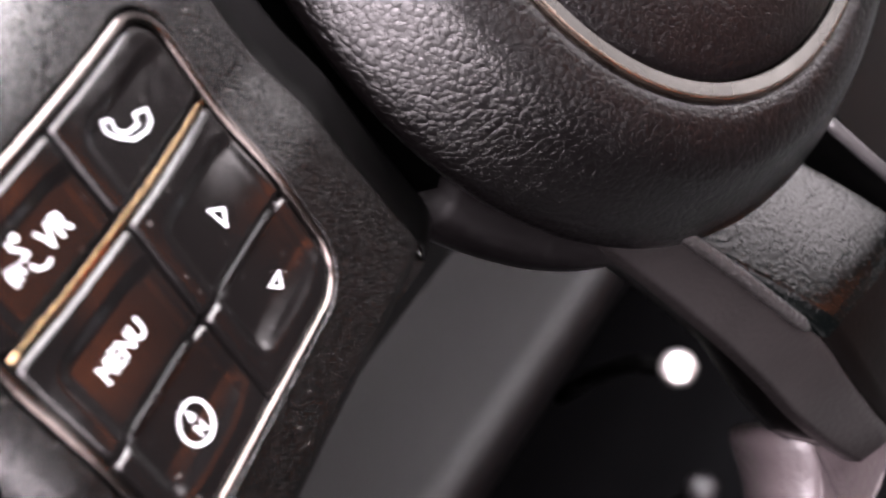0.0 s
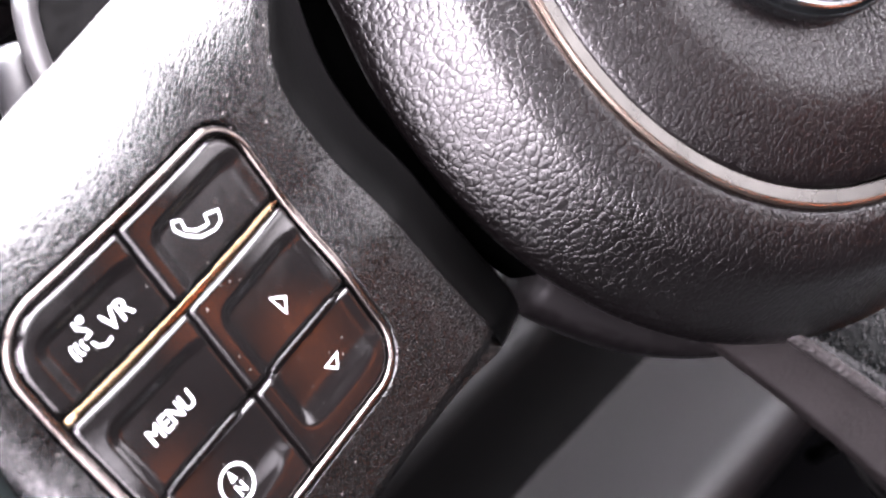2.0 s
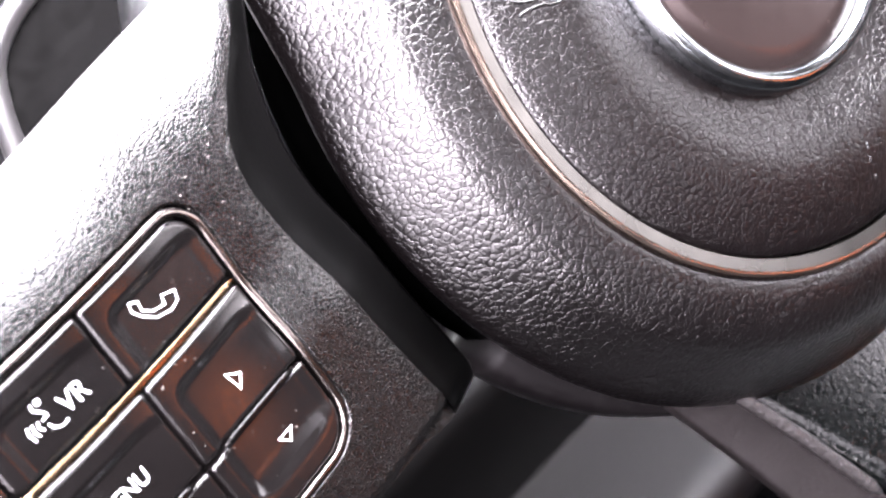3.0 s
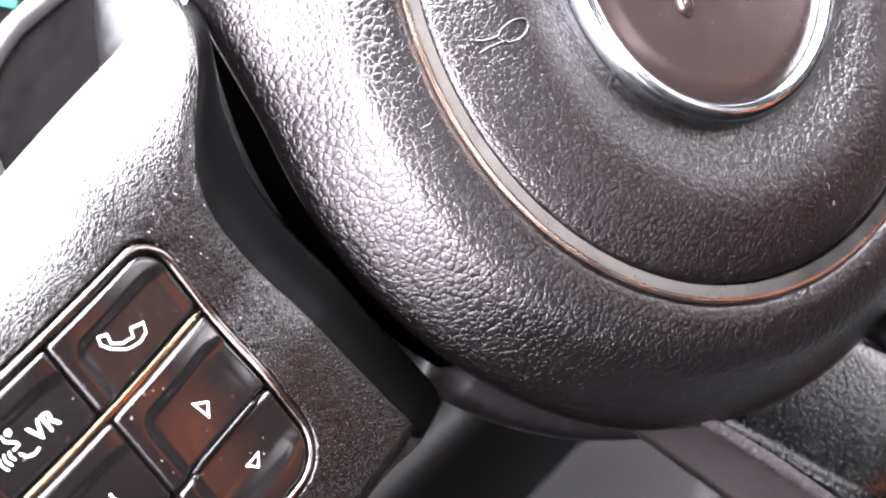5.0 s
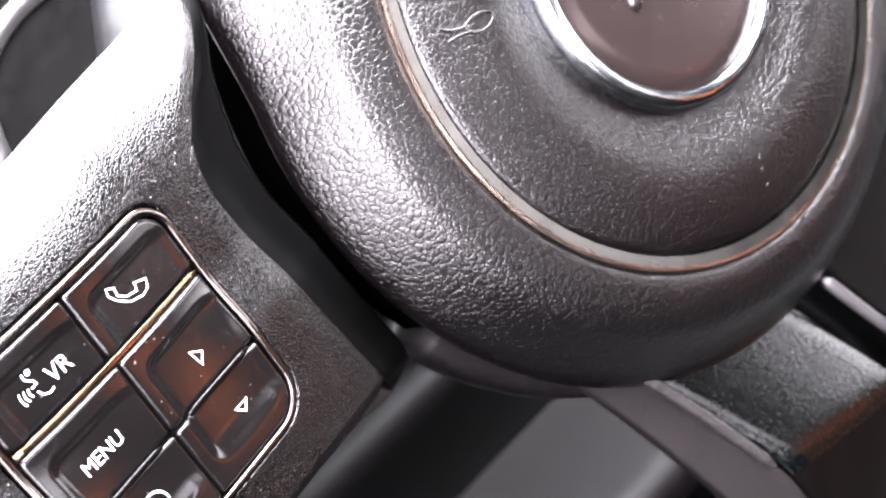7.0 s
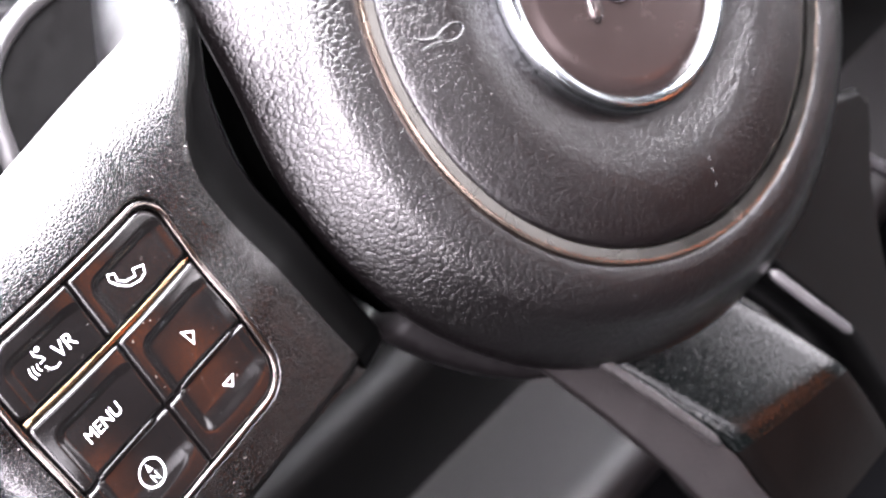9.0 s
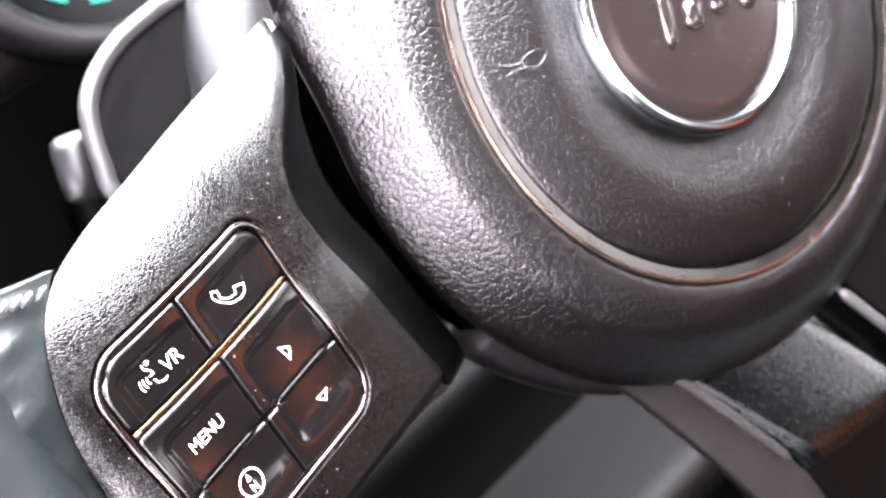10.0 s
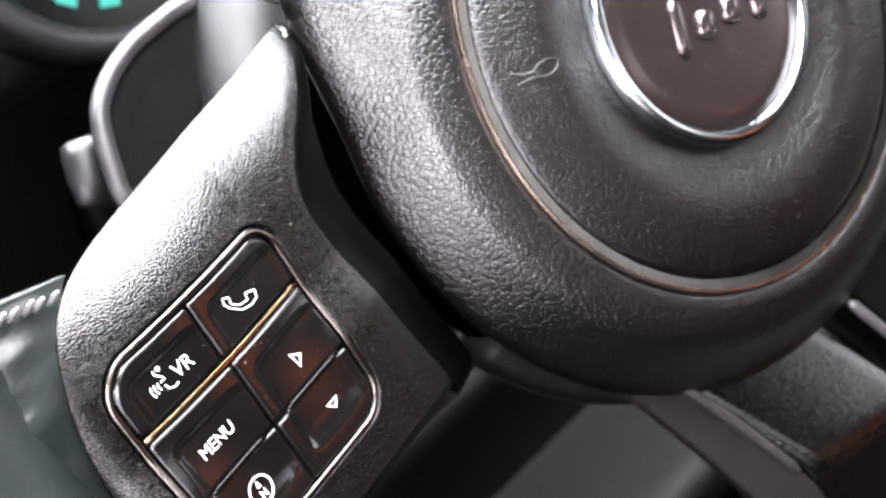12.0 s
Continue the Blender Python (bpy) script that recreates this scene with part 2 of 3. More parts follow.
def revolve(name, profile, material, n=160, closed=False, span=None):
    """Turns (radius, height) pairs, in millimetres, about the wheel's axis."""
    verts, faces, rows = [], [], []
    for r, h in profile:
        if r < 1e-6:
            rows.append([len(verts)] * n)
            verts.append((0, 0, h * MM))
        else:
            rows.append(list(range(len(verts), len(verts) + n)))
            turns = [2 * math.pi * k / n for k in range(n)] if not span else [radians(span[0] + (span[1] - span[0]) * k / (n - 1)) for k in range(n)]
            verts += [(r * MM * math.cos(w), r * MM * math.sin(w), h * MM) for w in turns]
    pairs = list(zip(rows, rows[1:])) + ([(rows[-1], rows[0])] if closed else [])
    for a, b in pairs:
        for k in range(n - 1 if span else n):
            f = list(dict.fromkeys((a[k], a[(k + 1) % n], b[(k + 1) % n], b[k])))
            if len(f) > 2:
                faces.append(f)
    if span:
        faces += [[r[0] for r in rows], [r[-1] for r in rows]]
    return mesh(name, verts, faces, material)


def smooth_line(points, steps=6, closed=False):
    """A Catmull-Rom curve through the points."""
    pts = [Vector(p) for p in points]
    out, n = [], len(pts)
    for i in range(n if closed else n - 1):
        p = [pts[(i + k) % n] if closed else pts[min(max(i + k, 0), n - 1)] for k in (-1, 0, 1, 2)]
        for s in range(steps):
            t = s / steps
            out.append(0.5 * (2 * p[1] + (p[2] - p[0]) * t + (2 * p[0] - 5 * p[1] + 4 * p[2] - p[3]) * t * t + (3 * p[1] - p[0] - 3 * p[2] + p[3]) * t ** 3))
    if not closed:
        out.append(pts[-1])
    return out


def tube(name, line, radii, material, n=16, flat=1.0, side=Vector((0, 0, 1))):
    """A capped tube along a line; radii one or one each; flat squeezes it along side."""
    line = [Vector(p) for p in line]
    radii = radii if isinstance(radii, (list, tuple)) else [radii] * len(line)
    verts, faces = [], []
    for i, p in enumerate(line):
        d = (line[min(i + 1, len(line) - 1)] - line[max(i - 1, 0)]).normalized()
        a = d.cross(side).normalized()
        b = a.cross(d)
        for k in range(n):
            w = 2 * math.pi * k / n
            verts.append(p + radii[i] * (math.cos(w) * a + flat * math.sin(w) * b))
    for i in range(len(line) - 1):
        for k in range(n):
            faces.append((i * n + k, i * n + (k + 1) % n, (i + 1) * n + (k + 1) % n, (i + 1) * n + k))
    faces += [tuple(range(n)), tuple(range(len(verts) - n, len(verts)))]
    return mesh(name, verts, faces, material)


def slab(name, outline, top, bottom, material, bevel=1.0):
    """A plate with a bevelled rim from an outline in millimetres; top and bottom are heights or functions of x and y."""
    pts = [Vector((p[0], p[1])) for p in outline]
    n = len(pts)
    area = sum(pts[i].x * pts[(i + 1) % n].y - pts[(i + 1) % n].x * pts[i].y for i in range(n))
    if area < 0:
        pts.reverse()
    ups = top if callable(top) else (lambda x, y: top)
    downs = bottom if callable(bottom) else (lambda x, y: bottom)
    inner = []
    for i in range(n):
        a, b = (pts[i] - pts[i - 1]).normalized(), (pts[(i + 1) % n] - pts[i]).normalized()
        nrm = Vector((-(a.y + b.y), a.x + b.x))
        nrm = nrm.normalized() if nrm.length > 1e-6 else Vector((-a.y, a.x))
        inner.append(pts[i] + nrm * bevel)
    verts = []
    for ring, drop in ((pts, -1), (pts, 2), (inner, 0)):
        for p in ring:
            z = downs(p.x, p.y) if drop == -1 else ups(p.x, p.y) - (bevel if drop == 2 else 0)
            verts.append((p.x * MM, p.y * MM, z * MM))
    mid = [pts[i] * 0.35 + inner[i] * 0.65 for i in range(n)]
    start = len(verts)
    for p in mid:
        verts.append((p.x * MM, p.y * MM, (ups(p.x, p.y) - bevel * 0.3) * MM))
    faces = []
    for a, b in ((0, n), (n, start), (start, 2 * n)):
        for i in range(n):
            faces.append((a + i, a + (i + 1) % n, b + (i + 1) % n, b + i))
    faces += [tuple(range(2 * n, 3 * n)), tuple(range(n))]
    me = mesh(name, verts, faces, material)
    for face in me.polygons:
        face.use_smooth = len(face.vertices) == 4
    return me


def box_data(name, lo, hi, material, bevel=0.004, segments=2):
    bm = bmesh.new()
    bmesh.ops.create_cube(bm, size=1)
    for v in bm.verts:
        v.co = Vector([lo[i] + (v.co[i] + 0.5) * (hi[i] - lo[i]) for i in range(3)])
    if bevel:
        bmesh.ops.bevel(bm, geom=bm.edges[:], offset=bevel, segments=segments, affect="EDGES", profile=0.6)
    me = bpy.data.meshes.new(name)
    bm.to_mesh(me)
    bm.free()
    me.materials.append(material)
    me.shade_smooth()
    me.set_sharp_from_angle(angle=radians(40))
    return me


def thing(name, label, category, matrix=None, group="", kind=""):
    ob = new(name)
    ob.empty_display_size = 0.05
    if matrix is not None:
        ob.matrix_world = matrix
    return tagged(ob, label, category, group, kind)

# ---- cabin ----
def structure(name, lo, hi, material, label, category, bevel=0.004):
    return tagged(new(name, box_data(name, lo, hi, material, bevel)), label, category, kind="structure")


structure("floor", (-0.62, -1.70, -0.05), (1.14, 1.05, 0.0), CARPET, "black carpeted cabin floor", "floor")
structure("wall_front", (-0.62, 0.98, 0.0), (1.14, 1.05, 1.25), BLACK, "dark bulkhead in front of the cabin", "wall")


def wall_with_opening(name, axis, at, thick, span, height, hole, material, label, category):
    """A wall, or a roof, of four strips round an opening, as one mesh."""
    bm = bmesh.new()
    (a0, a1), (b0, b1), (h0, h1, k0, k1) = span, height, hole
    for p, q, r, s in ((a0, h0, b0, b1), (h1, a1, b0, b1), (h0, h1, b0, k0), (h0, h1, k1, b1)):
        got = bmesh.ops.create_cube(bm, size=1)["verts"]
        for v in got:
            u, w, z = p + (v.co.x + 0.5) * (q - p), r + (v.co.y + 0.5) * (s - r), at + (v.co.z + 0.5) * thick
            v.co = {"x": (z, u, w), "y": (u, z, w), "z": (u, w, z)}[axis]
    bmesh.ops.recalc_face_normals(bm, faces=bm.faces)
    me = bpy.data.meshes.new(name)
    bm.to_mesh(me)
    bm.free()
    me.materials.append(material)
    return tagged(new(name, me), label, category, kind="structure")


wall_with_opening("wall_left", "x", -0.56, 0.06, (-1.06, 0.98), (0.0, 1.25), (-0.99, 0.08, 0.50, 1.19), TRIM, "dark side of the cabin with an open doorway", "wall")
wall_with_opening("wall_left_rear", "x", -0.56, 0.06, (-1.63, -1.06), (0.0, 1.25), (-1.57, -1.10, 0.44, 1.06), TRIM, "dark side of the cabin with an open rear doorway", "wall")
wall_with_opening("wall_right", "x", 1.08, 0.06, (-1.20, 0.98), (0.0, 1.25), (-0.96, -0.34, 0.59, 0.89), TRIM, "dark door trim with a passenger window", "wall")
wall_with_opening("wall_rear", "y", -1.66, 0.06, (-0.62, 1.14), (0.0, 1.25), (-0.16, 0.76, 0.84, 1.16), TRIM, "dark trimmed rear wall with a rear window", "wall")
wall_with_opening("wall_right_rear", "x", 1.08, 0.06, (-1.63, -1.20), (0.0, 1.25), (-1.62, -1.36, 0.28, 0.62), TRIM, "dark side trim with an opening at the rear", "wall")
# unseen piece, added to stop sky light beside the windscreen opening
wall_with_opening("front_sky_blocker", "z", 1.22, 0.06, (-0.50, 1.08), (0.062, 0.98), (-0.36, 0.56, 0.07, 0.57), BLACK, "unseen black roof piece added to block sky light round the windscreen opening", "ceiling")
wall_with_opening("ceiling", "z", 1.22, 0.06, (-0.50, 1.08), (-1.63, 0.06), (-0.37, 0.53, -0.45, -0.01), LINER, "grey headlining with a sunroof, ending at the windscreen", "ceiling")

# ---- switch panel frame of reference: u along the lettering, v up, h out of the face, in millimetres ----
PO, PX, PY, PN = Vector((-126.3, 2.83, 0.57)), Vector((0.97745, 0.09285, -0.18966)), Vector((-0.06133, 0.98426, 0.16575)), Vector((0.20207, -0.15038, 0.96776))


def step(x):
    x = min(1, max(0, x))
    return x * x * (3 - 2 * x)


def sag(u, v):
    u = max(-21, min(21, u))
    return -0.0042 * u * u * step((v + 14) / 14) * (1 - step((v - 12) / 24))


def on_panel(u, v, h=0.0):
    return (PO + PX * u + PY * v + PN * (h + sag(u, v))) * MM


def rounded(u0, u1, v0, v1, radii, n=8):
    """A rounded rectangle, from the lower right corner round; radii: lower right, upper right, upper left, lower left."""
    out = []
    for (cu, cv, su, sv, a0), r in zip(((u1, v0, -1, 1, -90), (u1, v1, -1, -1, 0), (u0, v1, 1, -1, 90), (u0, v0, 1, 1, 180)), radii):
        for k in range(n + 1):
            a = radians(a0 + 90 * k / n)
            out.append((cu + su * r + r * math.cos(a), cv + sv * r + r * math.sin(a)))
    return out


def dense(outline, step=0.7):
    out, n = [], len(outline)
    for i in range(n):
        a, b = Vector(outline[i]), Vector(outline[(i + 1) % n])
        k = max(1, int((b - a).length / step))
        out += [a.lerp(b, s / k) for s in range(k)]
    return out


def panel_sweep(name, outline, section, material):
    """Sweeps a closed section of (inward, height) pairs round a closed outline on the panel."""
    pts = dense(outline, 1.0)
    n, m = len(pts), len(section)
    verts, faces = [], []
    for i in range(n):
        d = (pts[(i + 1) % n] - pts[i - 1]).normalized()
        inward = Vector((-d.y, d.x))
        for o, h in section:
            p = pts[i] + inward * o
            verts.append(on_panel(p.x, p.y, h))
    for i in range(n):
        for k in range(m):
            faces.append((i * m + k, i * m + (k + 1) % m, ((i + 1) % n) * m + (k + 1) % m, ((i + 1) % n) * m + k))
    return mesh(name, verts, faces, material)


def pocket_depth(u, v, pocket, depth):
    """A finger pocket: a firm wall round it, a floor that is hollow across, and a ramp at the foot of the lower keys."""
    u0, u1, v0, v1, r = pocket
    du, dv = max(u0 + r - u, (u - u1 + r) * 0.42), max(v0 + r - v, v - v1 + r)
    away = math.hypot(max(du, 0), max(dv, 0)) + min(max(du, dv), 0) - r
    s = step((0.6 - away) / 2.0)
    x = max(-1, min(1, (u - (u0 + u1) / 2) / ((u1 - u0) / 2)))
    foot = 0.62 * step((-19.5 - v) / 4.5) if v0 < -20 else 0
    return -s * (depth - 0.42 * x * x - foot)


def key_height(u, v, pocket, depth=1.0):
    x = (u - (pocket[0] + pocket[1]) / 2) / 10
    return 0.3 - 0.16 * x * x + pocket_depth(u, v, pocket, depth)


def key_mesh(name, rect, radii, pocket, nu=72, nv=48):
    """A push button with a soft-edged finger pocket and rounded rims; radii as for rounded()."""
    a, b, c, d = rect
    corners = ((b, c, -1, 1), (b, d, -1, -1), (a, d, 1, -1), (a, c, 1, 1))
    verts, faces, index = [], [], {}
    for j in range(nv + 1):
        for i in range(nu + 1):
            u, v = a + (b - a) * i / nu, c + (d - c) * j / nv
            away = min(u - a, b - u, v - c, d - v)
            for (cu, cv, su, sv), r in zip(corners, radii):
                ou, ov = cu + su * r, cv + sv * r
                if (u - ou) * su < 0 and (v - ov) * sv < 0:
                    far = math.hypot(u - ou, v - ov)
                    if far > r:
                        u, v = ou + (u - ou) * r / far, ov + (v - ov) * r / far
                    away = max(0, r - far)
            drop = -0.45 * (1 - away / 0.5) ** 2 if away < 0.5 else 0
            index[i, j] = len(verts)
            verts.append(on_panel(u, v, key_height(u, v, pocket) + drop))
    for j in range(nv):
        for i in range(nu):
            faces.append((index[i, j], index[i + 1, j], index[i + 1, j + 1], index[i, j + 1]))
    rim = [(i, 0) for i in range(nu)] + [(nu, j) for j in range(nv)] + [(i, nv) for i in range(nu, 0, -1)] + [(0, j) for j in range(nv, 0, -1)]
    low = len(verts)
    verts += [Vector(verts[index[k]]) - PN * 3.0 * MM for k in rim]
    for k in range(len(rim)):
        m = (k + 1) % len(rim)
        faces.append((index[rim[k]], index[rim[m]], low + m, low + k))
    return mesh(name, verts, faces, KEY)


def flat_on_key(name, polys, pocket, material=PRINT, lift=0.05):
    """Print on a key: polygons in panel millimetres, laid on its surface."""
    verts, faces = [], []
    for poly in polys:
        faces.append(tuple(range(len(verts), len(verts) + len(poly))))
        verts += [on_panel(u, v, key_height(u, v, pocket) + lift) for u, v in poly]
    return mesh(name, verts, faces, material, smooth=False)


def stroke(points, width, closed=False):
    """Quads that draw a line of some width, as a list of polygons."""
    pts = [Vector(p) for p in points]
    n = len(pts)
    sides = []
    for i in range(n):
        a = pts[i] - (pts[i - 1] if closed or i else pts[i])
        b = (pts[(i + 1) % n] if closed or i < n - 1 else pts[i]) - pts[i]
        d = (a.normalized() + b.normalized()).normalized()
        nrm = Vector((-d.y, d.x)) * width / 2
        k = 1 / max(0.55, d.dot(b.normalized() if b.length else a.normalized()))
        sides.append((pts[i] + nrm * k, pts[i] - nrm * k))
    out = []
    for i in range(n if closed else n - 1):
        (a, b), (c, d) = sides[i], sides[(i + 1) % n]
        out.append([a, b, d, c])
    return out


def turned(points, angle, at, scale=1.0):
    c, s = math.cos(radians(angle)), math.sin(radians(angle))
    return [(at[0] + scale * (c * x - s * y), at[1] + scale * (s * x + c * y)) for x, y in points]


def lettering(name, text, at, height, width, pocket, turn=0.0, lift=0.05):
    """Words in the built-in font, fitted to a height and width in millimetres and laid on a key."""
    curve = bpy.data.curves.new(name, "FONT")
    curve.body, curve.align_x, curve.align_y, curve.offset = text, "CENTER", "CENTER", 0.0
    ob = new(name, curve)
    flat = bpy.data.meshes.new_from_object(ob.evaluated_get(bpy.context.evaluated_depsgraph_get()))
    bpy.data.objects.remove(ob)
    xs, ys = [v.co.x for v in flat.vertices], [v.co.y for v in flat.vertices]
    cx, cy, sx, sy = (min(xs) + max(xs)) / 2, (min(ys) + max(ys)) / 2, width / (max(xs) - min(xs)), height / (max(ys) - min(ys))
    for v in flat.vertices:
        (u, w), = turned([((v.co.x - cx) * sx, (v.co.y - cy) * sy)], turn, at)
        v.co = on_panel(u, w, key_height(u, w, pocket) + lift)
    flat.materials.clear()
    flat.materials.append(PRINT)
    return flat


# ---- steering wheel ----
wheel = thing("steering_wheel", "black leather car steering wheel with chrome ring and switches", "steering wheel", WHEEL)

# rim: a leather tube round the wheel
RIM_R, RIM_T, RIM_Z = 171.0, 16.5, -5.0
rim = part("rim", revolve("rim", [(RIM_R + RIM_T * math.cos(2 * math.pi * k / 28), RIM_Z + RIM_T * 1.08 * math.sin(2 * math.pi * k / 28)) for k in range(28)], RIM_LEATHER, 200, True), wheel, "dark smooth leather rim")

# hub: grained cover outside the ring, centre face inside it
outer = [(59.0, -2.5), (59.6, -0.9), (61.0, -0.25), (63.5, -0.45), (66.5, -1.05), (69.0, -1.85), (70.6, -2.7), (72.0, -3.9), (74.0, -5.9), (76.0, -8.0), (78.0, -10.3), (79.4, -12.2), (80.3, -13.9), (80.6, -15.2), (80.3, -16.5), (79.0, -17.6), (76.0, -18.4), (72.0, -19.0)]
hub = part("hub_cover", revolve("hub_cover", outer, COVER_LEATHER, 240), wheel, "pebbled black leather hub cover")
for vert in hub.data.vertices:
    r, w = math.hypot(vert.co.x, vert.co.y) * 1000, math.degrees(math.atan2(vert.co.y, vert.co.x))
    grow = 1 + 0.115 * step((r - 72) / 6) * step((168 - w) / 30) * step((w - 80) / 20)
    vert.co.x, vert.co.y = vert.co.x * grow, vert.co.y * grow
face = [(56.5, -3.2), (56.4, -1.4), (56.1, -0.85), (55.5, -0.45), (54.0, 0.05), (51.4, 0.68), (48.0, 1.4), (45.0, 1.9), (42.5, 2.05), (40.2, 1.85), (38.2, 1.35), (36.2, 0.7), (34.2, 0.1), (32.2, -0.35), (30.5, -0.6), (29.0, -1.0), (24.0, -1.0), (0, -1.0)]
centre = part("centre_cover", revolve("centre_cover", face, FACE_LEATHER, 200), wheel, "fine-grained black airbag cover")
ring = part("trim_ring", revolve("trim_ring", [(59.9, -2.4), (59.9, -0.5), (59.75, -0.12), (59.4, 0.02), (59.2, 0.03), (58.85, 0.0), (58.8, -0.6), (58.8, -2.4)], RING, 220, True), wheel, "thin satin chrome ring round the hub")
sharp(ring, 40)
sharp(part("ledge", revolve("ledge", [(58.8, -2.2), (58.8, -0.05), (58.3, -0.15), (57.2, -0.37), (56.75, -0.46), (56.7, -1.2), (56.7, -2.6)], LEDGE, 220, True), ring, "darker sloping ledge inside the ring"), 40)
part("hub_core", revolve("hub_core", [(73.0, -18.0), (72, -30), (68, -50), (60, -62), (0, -62)], BLACK, 120), wheel, "black hub core")
part("back_cover", revolve("back_cover", [(72, -21.5), (79.5, -22.6), (81.4, -23.6), (82.4, -25.5), (82.6, -31), (81, -36), (74, -46), (66, -40)], REARGREY, 80, True, (205, 335)), wheel, "dark plastic rear cover")

# pale colour stands for windscreen light along the hub's rear edge
part("rear_edge", revolve("rear_edge", [(76, -30), (84.2, -30.4), (85, -31.5), (84.6, -33), (82, -35), (74, -36)], PALE, 40, True, (100, 144)), wheel, "rear edge behind the hub cover, windscreen light in its pale colour")
# added plate: its dead black puts the shade of the hub gap into colour
part("gap_shade_plate", revolve("gap_shade_plate", [(60, -26), (77, -26), (77, -34), (60, -34)], GAP_SHADE, 60, True, (150, 206)), wheel, "added black plate that stands for shade behind the hub cover")
part("neck", revolve("neck", [(72, -44), (82, -46), (87, -50), (88.5, -56), (87, -74), (80, -84), (62, -84), (62, -48)], NECK, 50, True, (96, 178)), wheel, "pale grey moulding behind the hub")

badge = part("badge", revolve("badge", [(0, 1.7), (14, 1.65), (22, 1.5), (26.0, 1.2), (26.6, 0.5), (26.6, -2)], BADGE, 120), wheel, "round dark metal badge")
part("bezel", revolve("bezel", [(26.2, -1.2), (26.2, 1.0), (26.5, 1.9), (27.2, 2.5), (28.2, 2.6), (29.2, 2.1), (29.8, 1.1), (30.0, -0.2), (30.0, -2)], CHROME, 160, True), badge, "bright chrome bezel")


def raised_bar(x, y, length, width, angle, z, height, material):
    """A rounded raised bar on the badge."""
    line = turned([(-length / 2 + (length * k / 8), 0) for k in range(9)], angle, (x, y))
    radii = [width / 2 * max(0.25, math.sin(math.acos(max(-1, min(1, (k - 4) / 4)))) ** 0.35) for k in range(9)]
    return tube("raised_mark", [(px * MM, py * MM, z * MM) for px, py in line], [r * MM for r in radii], material, 14, height)


for x, y, length, width, angle in ((-9.4, -0.4, 13.0, 4.0, 70), (-2.8, -3.2, 6.4, 5.6, 60), (5.2, -4.0, 6.4, 5.6, 60), (13.4, -5.8, 9.5, 5.0, 70)):
    part("raised_mark", raised_bar(x, y, length, width, angle, 1.75, 0.6, MARK), badge, "raised plain mark")

# horn mark pressed into the cover
def face_height(r):
    """Height of the centre cover at a radius, both in millimetres."""
    for (r1, h1), (r0, h0) in zip(face, face[1:]):
        if r0 <= r <= r1:
            return h0 + (h1 - h0) * (r - r0) / (r1 - r0)
    return -1.0


BELL = [(-45.6, 10.6), (-43.8, 11.3), (-41.4, 11.0), (-39.8, 9.9), (-40.6, 8.8), (-42.8, 8.4), (-44.9, 9.1)]
for outline, loop, thick in ((BELL, True, 0.24), ([(-49.6, 12.8), (-48.2, 11.6), (-46.4, 10.9), (-45.2, 10.7)], False, 0.26), ([(-49.8, 10.2), (-48.2, 10.2), (-46.4, 9.8), (-45.0, 9.4)], False, 0.26)):
    line = [Vector((p.x, p.y, face_height(math.hypot(p.x, p.y)) + 0.05)) * MM for p in smooth_line([(x, y, 0) for x, y in outline], 5, loop)]
    part("horn_mark", tube("horn_mark", line + (line[:1] if loop else []), thick * MM, FACE_LEATHER, 8), centre, "pressed horn symbol")

# spoke cover round the switches
CREST = [(-46, 39.8), (-34, 36.9), (-22, 35.0), (-8, 33.2), (3, 32.0), (9, 32.0), (14, 33.8), (18, 37.4), (22, 42.8), (26, 48.2), (30, 52.6), (36, 57.0)]
FLANK = [(-46, 7.8), (-34, 8.7), (-22, 8.9), (-8, 9.4), (4, 10.2), (10, 11.0), (15, 10.2), (19, 7.2), (23, 4.6), (28, 2.8), (36, 1.6)]
FRAME = (-20.4, 22.3, -28.0, 14.3)
CORNERS = (7.0, 6.0, 7.5, 7.0)


def along(table, v):
    """A smooth curve through (v, value) pairs."""
    v = max(table[0][0], min(table[-1][0], v))
    for i in range(len(table) - 1):
        if v <= table[i + 1][0]:
            break
    (v0, a), (v1, b) = table[i], table[i + 1]
    m = [(table[min(k + 1, len(table) - 1)][1] - table[max(k - 1, 0)][1]) / (table[min(k + 1, len(table) - 1)][0] - table[max(k - 1, 0)][0]) for k in (i, i + 1)]
    t, w = (v - v0) / (v1 - v0), v1 - v0
    return (2 * t ** 3 - 3 * t * t + 1) * a + (t ** 3 - 2 * t * t + t) * w * m[0] + (3 * t * t - 2 * t ** 3) * b + (t ** 3 - t * t) * w * m[1]


EDGE = [(56.0, 34.4), (40, 32.9), (26, 31.7), (12, 30.2), (-2, 28.7), (-12, 26.3), (-19, 21.7), (-24, 13.5), (-26.5, 2), (-27.5, -10), (-27.5, -22), (-25, -32), (-19, -37), (-8, -38.2), (10, -38.4), (28, -39.2), (39.5, -41.0)] + [(along(CREST, v) + 1.4, v) for v in (-36, -29, -22, -15, -8, -1, 6, 11, 15, 18, 21, 24, 27, 30)]


def cover_height(u, v):
    h = -0.25
    h -= 0.0216 * max(0, v - 11) ** 2
    x = min(6.8, max(0, -u - 21.5))
    h -= 7 - math.sqrt(49 - x * x)
    x = min(2.4, max(0, -v - 36))
    h -= 2.5 - math.sqrt(6.25 - x * x)
    x = max(0, u - along(CREST, v) + 5.0)
    h -= 0.24 * (math.sqrt(x * x + 16) - 4)
    return h


